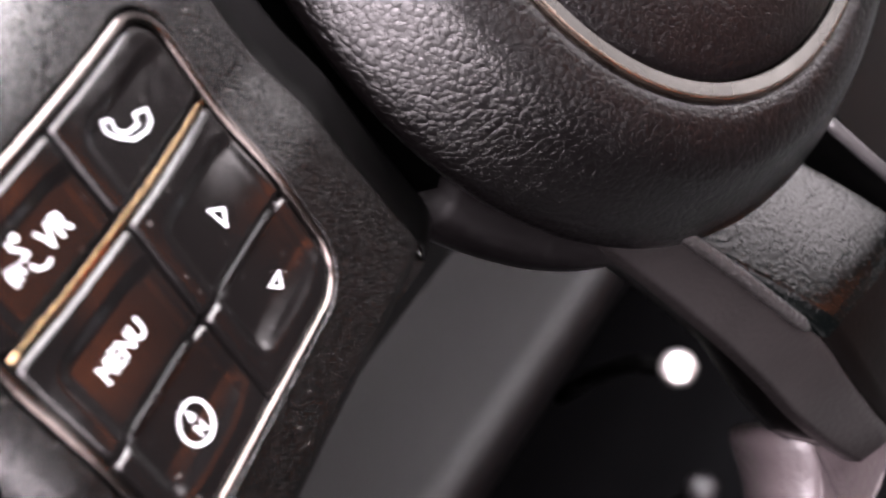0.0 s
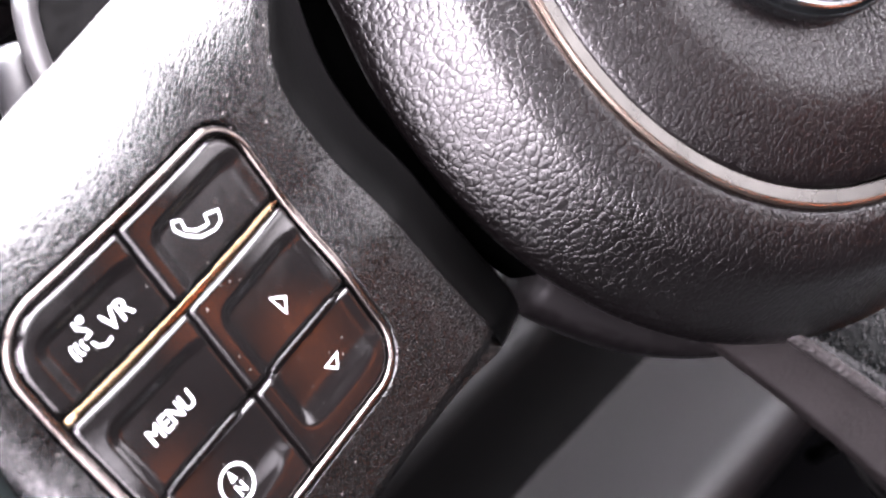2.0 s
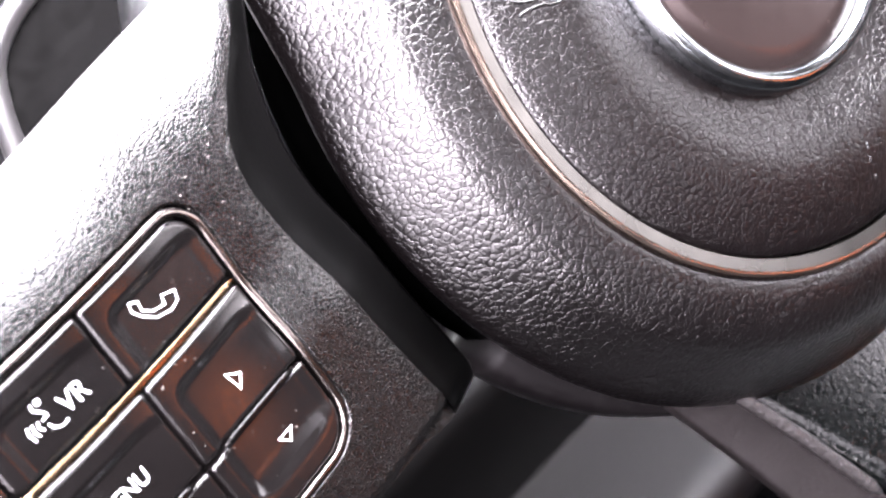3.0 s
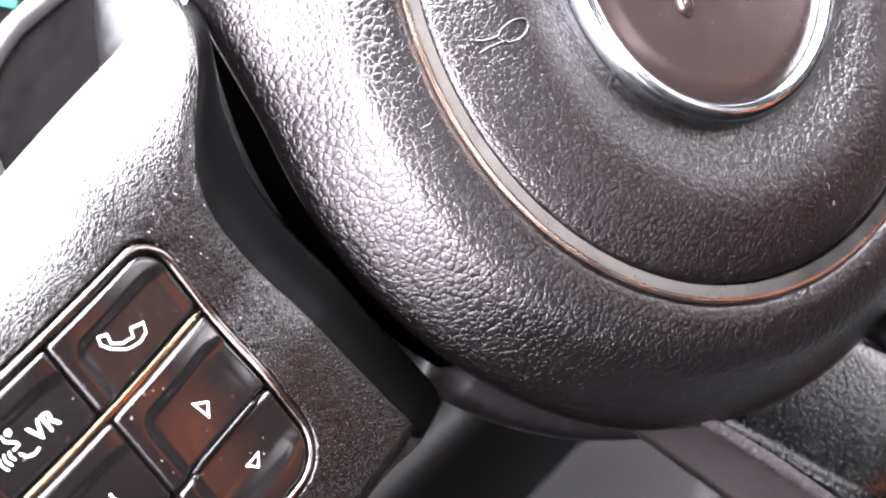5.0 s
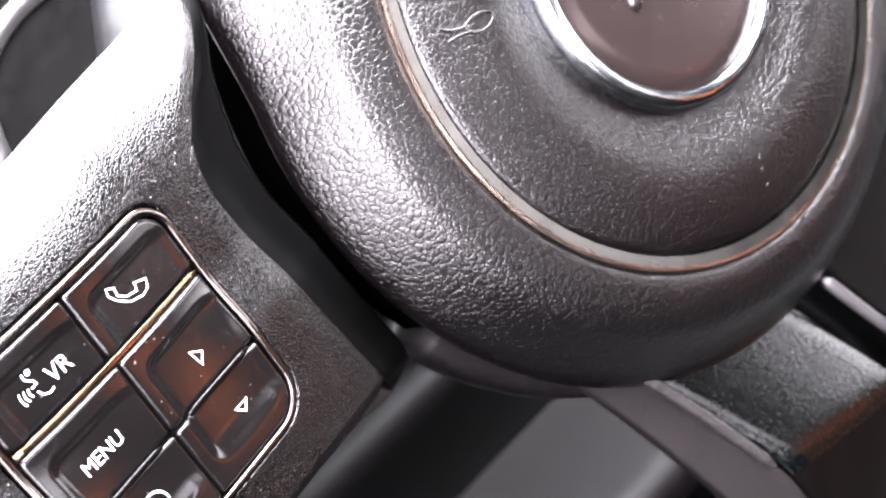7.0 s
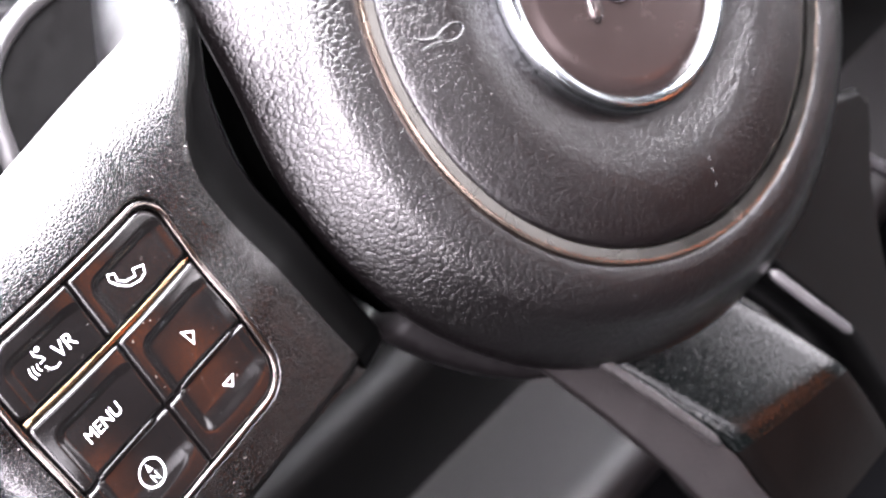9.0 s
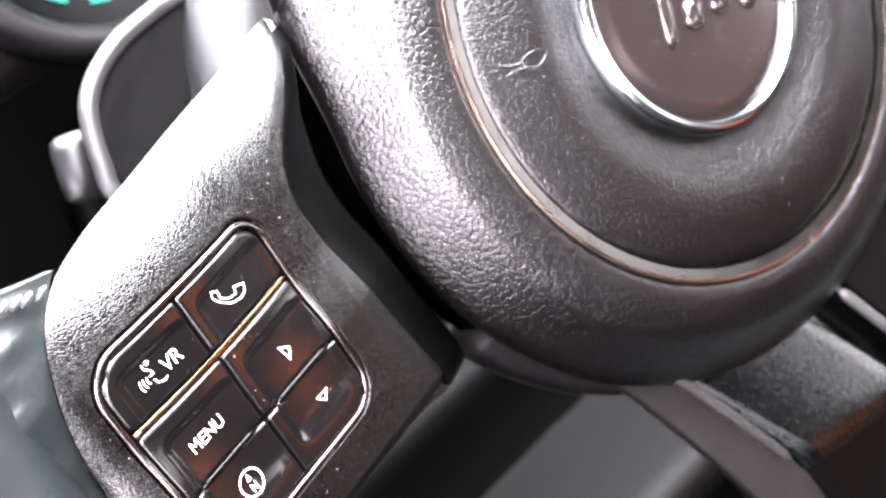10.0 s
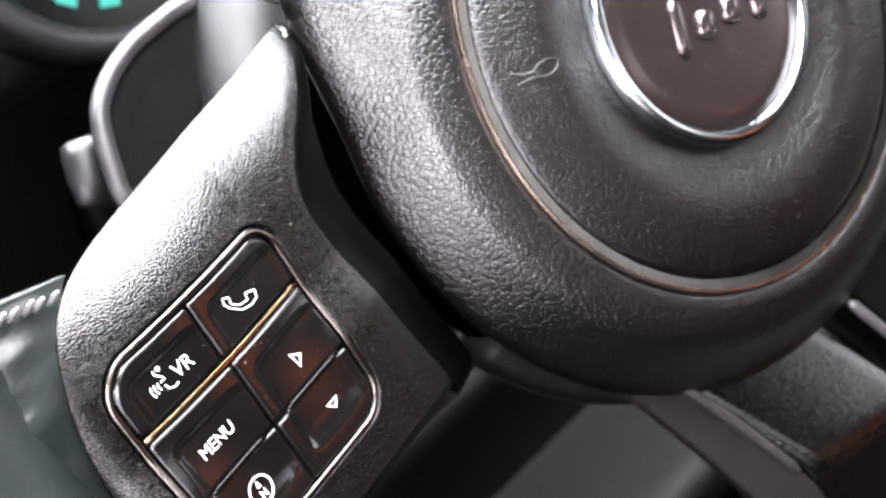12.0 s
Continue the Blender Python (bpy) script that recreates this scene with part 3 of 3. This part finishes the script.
def by_angle(outline, centre, n):
    """Distances of a closed outline from a centre in n even directions."""
    pts = [Vector((p[0], p[1])) - Vector(centre) for p in outline]
    out = []
    for k in range(n):
        d = Vector((math.cos(2 * math.pi * k / n), math.sin(2 * math.pi * k / n)))
        far = 0
        for a, b in zip(pts, pts[1:] + pts[:1]):
            e = b - a
            det = d.x * -e.y + d.y * e.x
            if abs(det) > 1e-9:
                t, s = (a.x * -e.y + a.y * e.x) / det, (d.x * a.y - d.y * a.x) / det
                if -1e-6 <= s <= 1 + 1e-6 and t > far:
                    far = t
        out.append(far)
    return out


def spoke_cover(name, mirror=False):
    centre, n = (4.0, -5.0), 420
    edge = [(p.x, p.y) for p in smooth_line([(u, v, 0) for u, v in EDGE], 5, True)]
    far = by_angle(edge, centre, n)
    near = by_angle(rounded(FRAME[0] - 0.3, FRAME[1] + 0.3, FRAME[2] - 0.3, FRAME[3] + 0.3, CORNERS), centre, n)
    levels = [k / 44 for k in range(45)]
    verts, faces = [], []

    def at(u, v, h):
        p = on_panel(u, v, h)
        return Vector((-p.x, p.y, p.z)) if mirror else p

    def ring(f):
        for k in range(n):
            a = 2 * math.pi * k / n
            verts.append(f(math.cos(a), math.sin(a), k))
    ring(lambda c, s, k: at(centre[0] + near[k] * c, centre[1] + near[k] * s, -4))
    for inset, down in ((0.0, 0.55), (0.12, 0.22), (0.4, 0.04)):
        def lip(c, s, k, inset=inset, down=down):
            u, v = centre[0] + (near[k] + inset) * c, centre[1] + (near[k] + inset) * s
            return at(u, v, cover_height(u, v) - down)
        ring(lip)
    for w in levels[1:]:
        def spot(c, s, k, w=w):
            r = near[k] * (1 - w) + far[k] * w
            u, v = centre[0] + r * c, centre[1] + r * s
            return at(u, v, cover_height(u, v) - 1.1 * step((u - along(CREST, v) + 0.25) / 1.4))
        ring(spot)
    for inset, down in ((0.005, 0.8), (0.03, 3.0), (0.10, 9.0), (0.17, 16.0), (0.24, 22.0)):
        def low(c, s, k, inset=inset, down=down):
            r = far[k] * (1 - inset)
            u, v = centre[0] + far[k] * c, centre[1] + far[k] * s
            down *= 1 - 0.9 * step((u - 22) / 22) * step((v - 8) / 12)
            return at(centre[0] + r * c, centre[1] + r * s, cover_height(u, v) - down)
        ring(low)
    rows = len(verts) // n
    for i in range(rows - 1):
        for k in range(n):
            faces.append((i * n + k, i * n + (k + 1) % n, (i + 1) * n + (k + 1) % n, (i + 1) * n + k))
    faces.append(tuple(range((rows - 1) * n, rows * n)))
    if mirror:
        faces.append(tuple(range(n, 2 * n)))
    me = mesh(name, verts, faces, SATIN)
    return me


covers = [sharp(part("spoke_cover", spoke_cover("spoke_cover"), wheel, "satin black grained spoke cover"), 50), sharp(part("spoke_cover", spoke_cover("spoke_cover", True), wheel, "satin black grained spoke cover"), 50)]


def flank_profile(v):
    """Points (across, down) of the flank: it leaves the crest, falls in a plane, and rolls over into the gap beside the hub."""
    wide, slope, roll = along(FLANK, v), 0.42, 3.2
    out = []
    for k in range(21):
        x = -0.5 + (wide + 0.5) * k / 20
        y = max(0, x + 5.0)
        soft = 0.24 * (math.sqrt(y * y + 16) - 4)
        out.append((x, soft + (slope - 0.24) * (math.sqrt(max(0, x) ** 2 + 12) - math.sqrt(12)) + (0.05 if k == 0 else 0)))
    x0, d0 = out[-1]
    turn = math.atan(slope)
    for k in range(1, 15):
        a = turn + (radians(88) - turn) * k / 14
        out.append((x0 + roll * (math.sin(a) - math.sin(turn)), d0 + roll * (math.cos(turn) - math.cos(a))))
    x1, d1 = out[-1]
    return out + [(x1 + 0.05 * k, d1 + (5 - 4 * step((v - 14) / 12)) * k) for k in range(1, 5)]


def flank(name, mirror=False):
    """The smooth inner flank of the cover, which falls towards the hub."""
    nv, verts, faces = 112, [], []
    for j in range(nv + 1):
        v = -41.0 + 73.0 * max(0, j - 2) / (nv - 2)
        edge = along(CREST, v)
        for x, d in flank_profile(v):
            end = max(0, -v - 36) * 0.5
            p = on_panel(edge + x, v - 0.10 * max(0, x) * step((-30 - v) / 8), -0.25 - 0.0216 * max(0, v - 11) ** 2 - d - end * end * 0.3 - (0, 0.7, 12)[max(0, 2 - j)])
            verts.append(Vector((-p.x, p.y, p.z)) if mirror else p)
    n = len(verts) // (nv + 1)
    for j in range(nv):
        for i in range(n - 1):
            k = j * n + i
            faces.append((k, k + 1, k + n + 1, k + n))
    return mesh(name, verts, faces, SMOOTH)


for mirror in (False, True):
    part("inner_flank", flank("inner_flank", mirror), covers[mirror], "smooth black flank of the spoke cover")

# switches
u0, u1, v0, v1 = FRAME
part("switch_base", mesh("switch_base", [on_panel(u, v, -2.2) for u, v in rounded(u0 + 1, u1 - 1, v0 + 1, v1 - 1, CORNERS)], [tuple(range(36))], BLACK), wheel, "black base under the switches")
part("switch_frame", panel_sweep("switch_frame", rounded(u0, u1, v0, v1, CORNERS, 10), [(-0.05, -2.0), (-0.05, 0.0), (0.03, 0.16), (0.2, 0.27), (0.5, 0.3), (0.8, 0.27), (1.0, 0.16), (1.1, -0.05), (1.15, -2.5), (0.6, -3)], SMOKED), wheel, "smoked chrome switch surround")
strip = [(-18.9, 0.7), (-10, 0.72), (0, 0.75), (10, 0.75), (20.9, 0.75)]
part("chrome_strip", tube("chrome_strip", [on_panel(u, v, 0.12) for u, v in dense(strip[:1] + strip[-1:], 2.0)[:21]], 0.52 * MM, STRIP, 16, 0.16, PN), wheel, "smoked chrome strip between the switches")

BUTTONS = {
    "voice_button": ((-18.95, -0.4, 1.5, 12.85), (0.7, 0.7, 6.2, 1.2), (-16.4, -2.6, 0.2, 9.9, 2.2)),
    "phone_button": ((0.0, 20.85, 1.5, 12.85), (0.9, 4.7, 0.7, 0.7), (2.4, 17.6, 0.2, 10.1, 2.2)),
    "menu_button": ((-18.95, 0.25, -13.3, 0.0), (0.6, 0.6, 1.2, 0.6), (-16.6, -2.2, -16.0, -3.1, 2.2)),
    "up_button": ((0.6, 20.85, -13.3, 0.0), (0.6, 0.9, 0.6, 0.6), (3.2, 18.2, -16.0, -3.1, 2.2)),
    "compass_button": ((-18.95, 0.5, -26.55, -13.9), (0.6, 0.6, 0.6, 5.7), (-16.6, -2.0, -23.4, -10.0, 2.2)),
    "down_button": ((0.85, 20.85, -26.55, -13.9), (5.7, 0.6, 0.6, 0.6), (3.4, 18.2, -23.4, -10.0, 2.2)),
}
keys = {}
for kind, ((a, b, c, d), radii, pocket) in BUTTONS.items():
    keys[kind] = part(kind, key_mesh(kind, (a, b, c, d), radii, pocket), wheel, "gloss black push button with a white symbol")
pocket_of = {k: v[2] for k, v in BUTTONS.items()}
for a, b in ((4.3, 18.9), (-15.8, -1.9)):
    part("ridge", tube("ridge", [on_panel(a + (b - a) * k / 8, -13.62, -0.12) for k in range(9)], [(0.5 if 0 < k < 8 else 0.3) * MM for k in range(9)], GLOSS, 12, 0.4, PN), wheel, "gloss ridge between the buttons")


def symbol(key, polys):
    part("symbol", flat_on_key("symbol", polys, pocket_of[key]), keys[key], "white printed symbol")


# telephone handset in outline
HANDSET = [(6.4, 8.8), (7.6, 8.1), (7.3, 6.9), (8.5, 5.8), (10.4, 5.3), (10.8, 6.4), (12.8, 5.6), (12.2, 4.4), (10.8, 4.1), (8.5, 4.8), (6.8, 6.4), (6.0, 7.8)]
symbol("phone_button", stroke(HANDSET, 0.24, True))
# talking face with sound waves, and its letters
symbol("voice_button", stroke([(-10.9, 8.5), (-11.0, 7.7), (-10.1, 6.7), (-10.0, 6.2), (-10.9, 6.1)], 0.24))
symbol("voice_button", stroke([(-10.6, 5.3), (-10.2, 4.4), (-9.3, 3.9), (-8.4, 4.1)], 0.24))
for far, tall in ((-11.35, 0.65), (-12.1, 0.85), (-12.8, 1.0)):
    symbol("voice_button", stroke([(far - 0.28 * math.cos(radians(90 * k / 4)), 5.75 + tall * k / 4) for k in range(-4, 5)], 0.24))
symbol("voice_button", [turned([(0.42 * math.cos(radians(a)), 0.42 * math.sin(radians(a))) for a in range(0, 360, 30)], 0, (-10.0, 8.2))])
part("letters", lettering("letters", "VR", (-6.3, 5.7), 2.5, 3.9, pocket_of["voice_button"]), keys["voice_button"], "white letters VR")
part("letters", lettering("letters", "MENU", (-9.25, -7.8), 2.15, 7.3, pocket_of["menu_button"]), keys["menu_button"], "white letters MENU")
symbol("up_button", stroke([(10.8, -7.2), (12.7, -8.6), (11.4, -10.1)], 0.28, True))
symbol("down_button", stroke([(11.1, -19.2), (13.7, -19.2), (12.4, -20.6)], 0.27, True))
symbol("compass_button", stroke([(-8.3 + 2.35 * math.cos(radians(a)), -19.8 + 2.35 * math.sin(radians(a))) for a in range(0, 360, 15)], 0.3, True))
symbol("compass_button", [[(-8.3 - 0.5, -19.4), (-8.3 + 0.5, -19.4), (-8.3, -17.9)]])
part("letters", lettering("letters", "N", (-8.3, -20.7), 1.5, 1.2, pocket_of["compass_button"]), keys["compass_button"], "white letter N")

# lower spoke: two arms with a slot between them
def loft(name, stations, section, material):
    """A moulding that follows pairs of left and right edge points; section: (part of the way across, out, up) in millimetres."""
    left, right = [smooth_line([pair[k] for pair in stations], 6) for k in (0, 1)]
    verts, faces, m = [], [], len(section)
    for a, b in zip(left, right):
        for across, out, up in section:
            verts.append((a.lerp(b, across) + Vector((out, 0, up))) * MM)
    for i in range(len(left) - 1):
        for k in range(m - 1):
            faces.append((i * m + k, (i + 1) * m + k, (i + 1) * m + k + 1, i * m + k + 1))
    return mesh(name, verts, faces, material)


PANEL = [((-44, -60, -23.2), (-3, -66, -25.6)), ((-38, -74, -19.9), (0.5, -81, -21.8)), ((-32, -88, -16.6), (6.6, -95, -18.4)), ((-27, -100, -13.9), (12, -109, -15.1)),
         ((-25.5, -106, -13.6), (14.5, -115, -15.0)), ((-24, -115, -14.4), (16.5, -124, -15.9)), ((-21.5, -128, -16.0), (18.5, -135, -17.4)), ((-18, -139, -17.6), (19.5, -141, -18.6))]
WALL = [((-54, -55, -19.6), (-48, -58, -13.8)), ((-50.2, -64.4, -20), (-43, -67, -14)), ((-45.1, -78.5, -20), (-36.2, -82, -14)), ((-40.1, -93.8, -20), (-29.8, -98.5, -14)),
        ((-36.5, -106.4, -20.3), (-26.5, -107, -14.3)), ((-33.8, -117.2, -21), (-24.8, -117, -15.2)), ((-29, -130, -22), (-21.5, -129, -16.8)), ((-24, -140, -23), (-18, -139.5, -18.0))]
SECTION = [(0, 0, -3.0)] + [(k / 8, 0, 0.5 * math.sin(math.pi * k / 8)) for k in range(9)] + [(1, 0.5, -0.25), (1, 0.9, -0.9), (1, 1.0, -14.0)]
left_arm = [(-46, -58), (-42, -66), (-35.5, -83), (-29.5, -101), (-29, -115), (-27, -128), (-22, -138), (18, -139), (15, -114), (8, -98), (1, -84), (-2, -60)]
arm = part("lower_spoke", slab("lower_spoke", dense(left_arm, 4.0), -28.0, -38.0, DARKGREY, 1.6), wheel, "dark grey moulded lower spoke")
part("insert", loft("insert", PANEL[:5], SECTION, INSERT), arm, "grey green satin insert")
part("foot_panel", loft("foot_panel", PANEL[4:], SECTION, FOOTPLASTIC), arm, "brown black panel below the insert")
part("lip", tube("lip", [(x * MM, y * MM, -13.9 * MM) for x, y in ((-46, -61), (-43.0, -67), (-36.4, -81.8), (-29.6, -98.6), (-28.6, -101))], [1.3 * MM] * 4 + [0.6 * MM], LIPPLASTIC, 12), arm, "raised grained lip")
part("side_wall", loft("side_wall", WALL, [(0, -0.2, -4.0), (0, -0.6, -1.2), (0, -0.4, -0.3)] + [(k / 4, 0, 0) for k in range(5)] + [(1, 0.4, -0.2), (1, 0.6, -1.2), (1, 0.6, -5.0)], SPOKEPLASTIC), arm, "brown grey side wall")
right_arm = [(13, -60), (15, -84), (21, -98), (28, -114), (32, -137), (35, -158), (52, -156), (48, -135), (50, -110), (57, -90), (66, -66)]
arm = part("lower_spoke", slab("lower_spoke", dense([(p.x, p.y) for p in smooth_line([(x, y, 0) for x, y in right_arm], 4, True)], 3.0), lambda x, y: -19.0 + 0.1 * (y + 90), -40.0, BLACK, 1.8), wheel, "black moulded lower spoke")
part("lip", tube("lip", [(x * MM, y * MM, -17.6 * MM) for x, y in ((11.8, -83), (12.6, -84.8), (17.8, -96.6), (23.8, -109.4), (24.4, -110.8))], [0.6 * MM] + [1.4 * MM] * 3 + [0.6 * MM], EDGING, 12), arm, "pale raised lip")

# leather that wraps the foot of the lower spoke
foot = [(-27, -142), (-22, -133), (-11, -141), (-1, -148), (12, -158), (18, -165), (0, -168), (-36, -166), (-33, -152)]
part("spoke_leather", slab("spoke_leather", dense([(p.x, p.y) for p in smooth_line([(x, y, 0) for x, y in foot], 4, True)], 3.0), lambda x, y: -33.5 - 0.10 * (-131 - y) + 0.5 * math.sin(x * 0.35 + y * 0.2), -52.0, SPOKE_LEATHER, 3.0), wheel, "pinkish grey creased leather at the foot of the spoke")

# shift paddle behind the cover
PADDLE = [(-97, 10), (-105.5, 28), (-104.3, 37), (-102, 43.5), (-99, 48.5), (-94, 52.3), (-87, 55.2), (-80, 56.4), (-72, 57), (-60, 56), (-52, 54), (-50, 34), (-52, 10), (-76, 4)]
paddle = part("shift_paddle", slab("shift_paddle", [(p.x, p.y) for p in smooth_line([(x, y, 0) for x, y in PADDLE], 5, True)], -59, -66, PADDLEFACE, 1.6), wheel, "dark rounded shift paddle")
# the edge is paler than the face to paint the light its bevel catches
edge = [Vector((p.x, p.y, -58.5)) * MM for p in smooth_line([(x, y, 0) for x, y in PADDLE[:11]], 5)]
part("paddle_edge", tube("paddle_edge", edge, 2.1 * MM, EDGING, 12), paddle, "rounded paddle edge with its highlight in a paler colour")

# leather of the rim where it meets the spoke cover
SEAM = [(-11.0, 27.4), (-13.5, 26.2), (-19, 22), (-24, 13.5), (-26.5, 2), (-27.5, -10), (-27.5, -22), (-25, -32), (-21, -37)]


def rim_joint(name):
    line = smooth_line([(u, v, 0) for u, v in SEAM], 6)
    n, cols, verts, faces = len(line), 18, [], []
    for i, p in enumerate(line):
        for k in range(cols + 1):
            s = k / cols
            u = p.x + 1.6 - s * (46 + p.x * 0.3)
            v = p.y + s * 15 * step(1 - i / 9)
            h = cover_height(p.x, p.y) - 1.4 + 2.6 * math.sin(min(1, s * 3) * math.pi / 2) - 2.5 * s
            h += 0.55 * math.sin(v * 0.55 + 2.5 * s) * step(s * 4) * (1 - s) + 0.3 * math.sin(v * 1.1 + u * 0.5) * step(s * 4)
            verts.append(on_panel(u, v, h) + (Vector((0, 0, -0.006)) if i == 0 else Vector((0, 0, 0))))
    for i in range(n - 1):
        for k in range(cols):
            j = i * (cols + 1) + k
            faces.append((j, j + 1, j + cols + 2, j + cols + 1))
    return mesh(name, verts, faces, RIM_LEATHER)


joint = part("rim_joint", rim_joint("rim_joint"), wheel, "creased dark leather beside the spoke cover")
for k in range(7):
    u = -13.8 - 2.1 * k - 0.3 * math.sin(k * 2.3)
    a, b = on_panel(u, 27.2 + 0.72 * k, -4.2), on_panel(u - 2.9, 26.6 + 0.72 * k + 0.3 * math.sin(k * 3.1), -3.3)
    part("stitch", tube("stitch", [a.lerp(b, s / 4) + Vector((0, 0, 0.0004 * math.sin(math.pi * s / 4))) for s in range(5)], [0.25 * MM, 0.5 * MM, 0.55 * MM, 0.5 * MM, 0.25 * MM], THREAD, 8), joint, "pale grey stitch")
for x, y, length, angle in ((-4.4, -43.6, 1.4, 60), (-5.0, -46.0, 1.0, 80), (-5.4, -49.2, 0.8, 40)):
    part("scratch", tube("scratch", [(px * MM, py * MM, (face_height(math.hypot(px, py)) + 0.04) * MM) for px, py in turned([(-length / 2, 0), (0, 0), (length / 2, 0)], angle, (x, y))], [0.06 * MM, 0.1 * MM, 0.06 * MM], SCRATCH, 8), centre, "small pale scratch")

# ---- behind the wheel ----
column = thing("steering_column", "grey plastic steering column shroud behind the wheel", "steering column", WHEEL)
part("shroud", revolve("shroud", [(0, -66), (42, -66), (50, -68), (52, -74), (52, -260), (46, -330), (0, -330)], BLACK, 64), column, "black column shroud")
stalk = part("stalk", tube("stalk", [Vector(p) * MM for p in smooth_line([(-45, 36, -120), (-75, 40, -104), (-102, 40, -84)], 5)], 4 * MM, BLACK, 18), column, "black indicator stalk")
part("knob", tube("knob", [Vector(p) * MM for p in ((-100.1, 45.4, -80), (-100.3, 44.6, -80), (-101, 42, -80), (-103, 36, -80), (-104.7, 31.8, -80), (-105.1, 30.8, -80))], [2.5 * MM, 4.2 * MM, 4.9 * MM, 4.9 * MM, 4.2 * MM, 2.0 * MM], PALE, 20), stalk, "pale end knob")
part("stalk", tube("stalk", [Vector(p) * MM for p in ((60, -70, -90), (97, -96, -62), (106, -112, -58), (118, -140, -52))], [2.6 * MM, 2.4 * MM, 2.2 * MM, 2.2 * MM], GREYPLASTIC, 12), column, "thin grey adjusting lever")

dash = thing("dashboard", "black moulded dashboard with a round instrument dial", "dashboard")
part("body", box_data("body", (-0.50, 0.345, 0.34), (1.05, 0.98, 0.84), BLACK, 0.03, 4), dash, "black dashboard body")
# unseen hood, added to block windscreen light from the dial and knee panel
part("hood", box_data("hood", (-0.50, 0.20, 0.835), (1.05, 0.50, 0.86), BLACK, 0.01, 3), dash, "unseen black hood added to keep windscreen light off dial and knees")
part("knee_panel", box_data("knee_panel", (-0.35, 0.188, 0.225), (0.62, 0.40, 0.262), KNEE, 0.018, 6), dash, "grey knee panel")
part("lower_body", box_data("lower_body", (-0.50, 0.277, 0.16), (1.05, 0.98, 0.34), BLACK, 0.02, 3), dash, "black lower dashboard")
part("instrument_surround", box_data("instrument_surround", (-0.20, 0.312, 0.583), (0.30, 0.36, 0.80), KNEE, 0.024, 5), dash, "grey instrument surround")
DIALM = Matrix.Translation((0.016, 0.30, 0.650)) @ Euler((radians(72), 0, 0)).to_matrix().to_4x4()
dial = part("dial", revolve("dial", [(0, 0), (51, 0), (52, 3), (51, -20), (0, -20)], DIAL, 64), dash, "dark dial face")
dial.matrix_world = DIALM
part("bezel", revolve("bezel", [(51, -2), (51, 6), (53, 9), (56.5, 10), (60, 8.5), (62, 4), (63, -20), (51, -20)], GREYPLASTIC, 64, True), dial, "grey dial bezel")
for k in range(6):
    a = radians(204 + 24 * k)
    c, s = math.cos(a), math.sin(a)
    bar = mesh("lit_mark", [((34 + i) * c * MM - j * s * MM, (34 + i) * s * MM + j * c * MM, 1.0 * MM) for i, j in ((0, -3.6), (8, -4.2), (8, 4.2), (0, 3.6))], [(0, 1, 2, 3)], GREEN, False)
    part("lit_mark", bar, dial, "glowing green dial mark")


def foot_pedal(place, turn, size, metal, label):
    pedal = thing("foot_pedal", label, "pedal", Matrix.Translation(place) @ Euler([radians(a) for a in turn]).to_matrix().to_4x4(), "foot pedals")
    part("pad", revolve("pad", [(0, 3.4), (size * 0.5, 2.9), (size * 0.85, 1.6), (size, -0.5), (size * 0.92, -4), (0, -4)], metal, 40), pedal, "round pad")
    part("arm", tube("arm", [Vector(p) * MM for p in ((0, 0, -3), (6, 20, -60), (10, 40, -160), (0, 60, -232))], [5 * MM] * 4, BLACK, 12), pedal, "black pedal arm")


foot_pedal((0.201, 0.130, 0.25), (22, -26, 0), 10.0, STEEL, "brushed steel foot pedal with a round pad")
foot_pedal((0.138, 0.090, 0.25), (10, -10, 0), 8.0, GREYPLASTIC, "grey foot pedal with a small round pad")
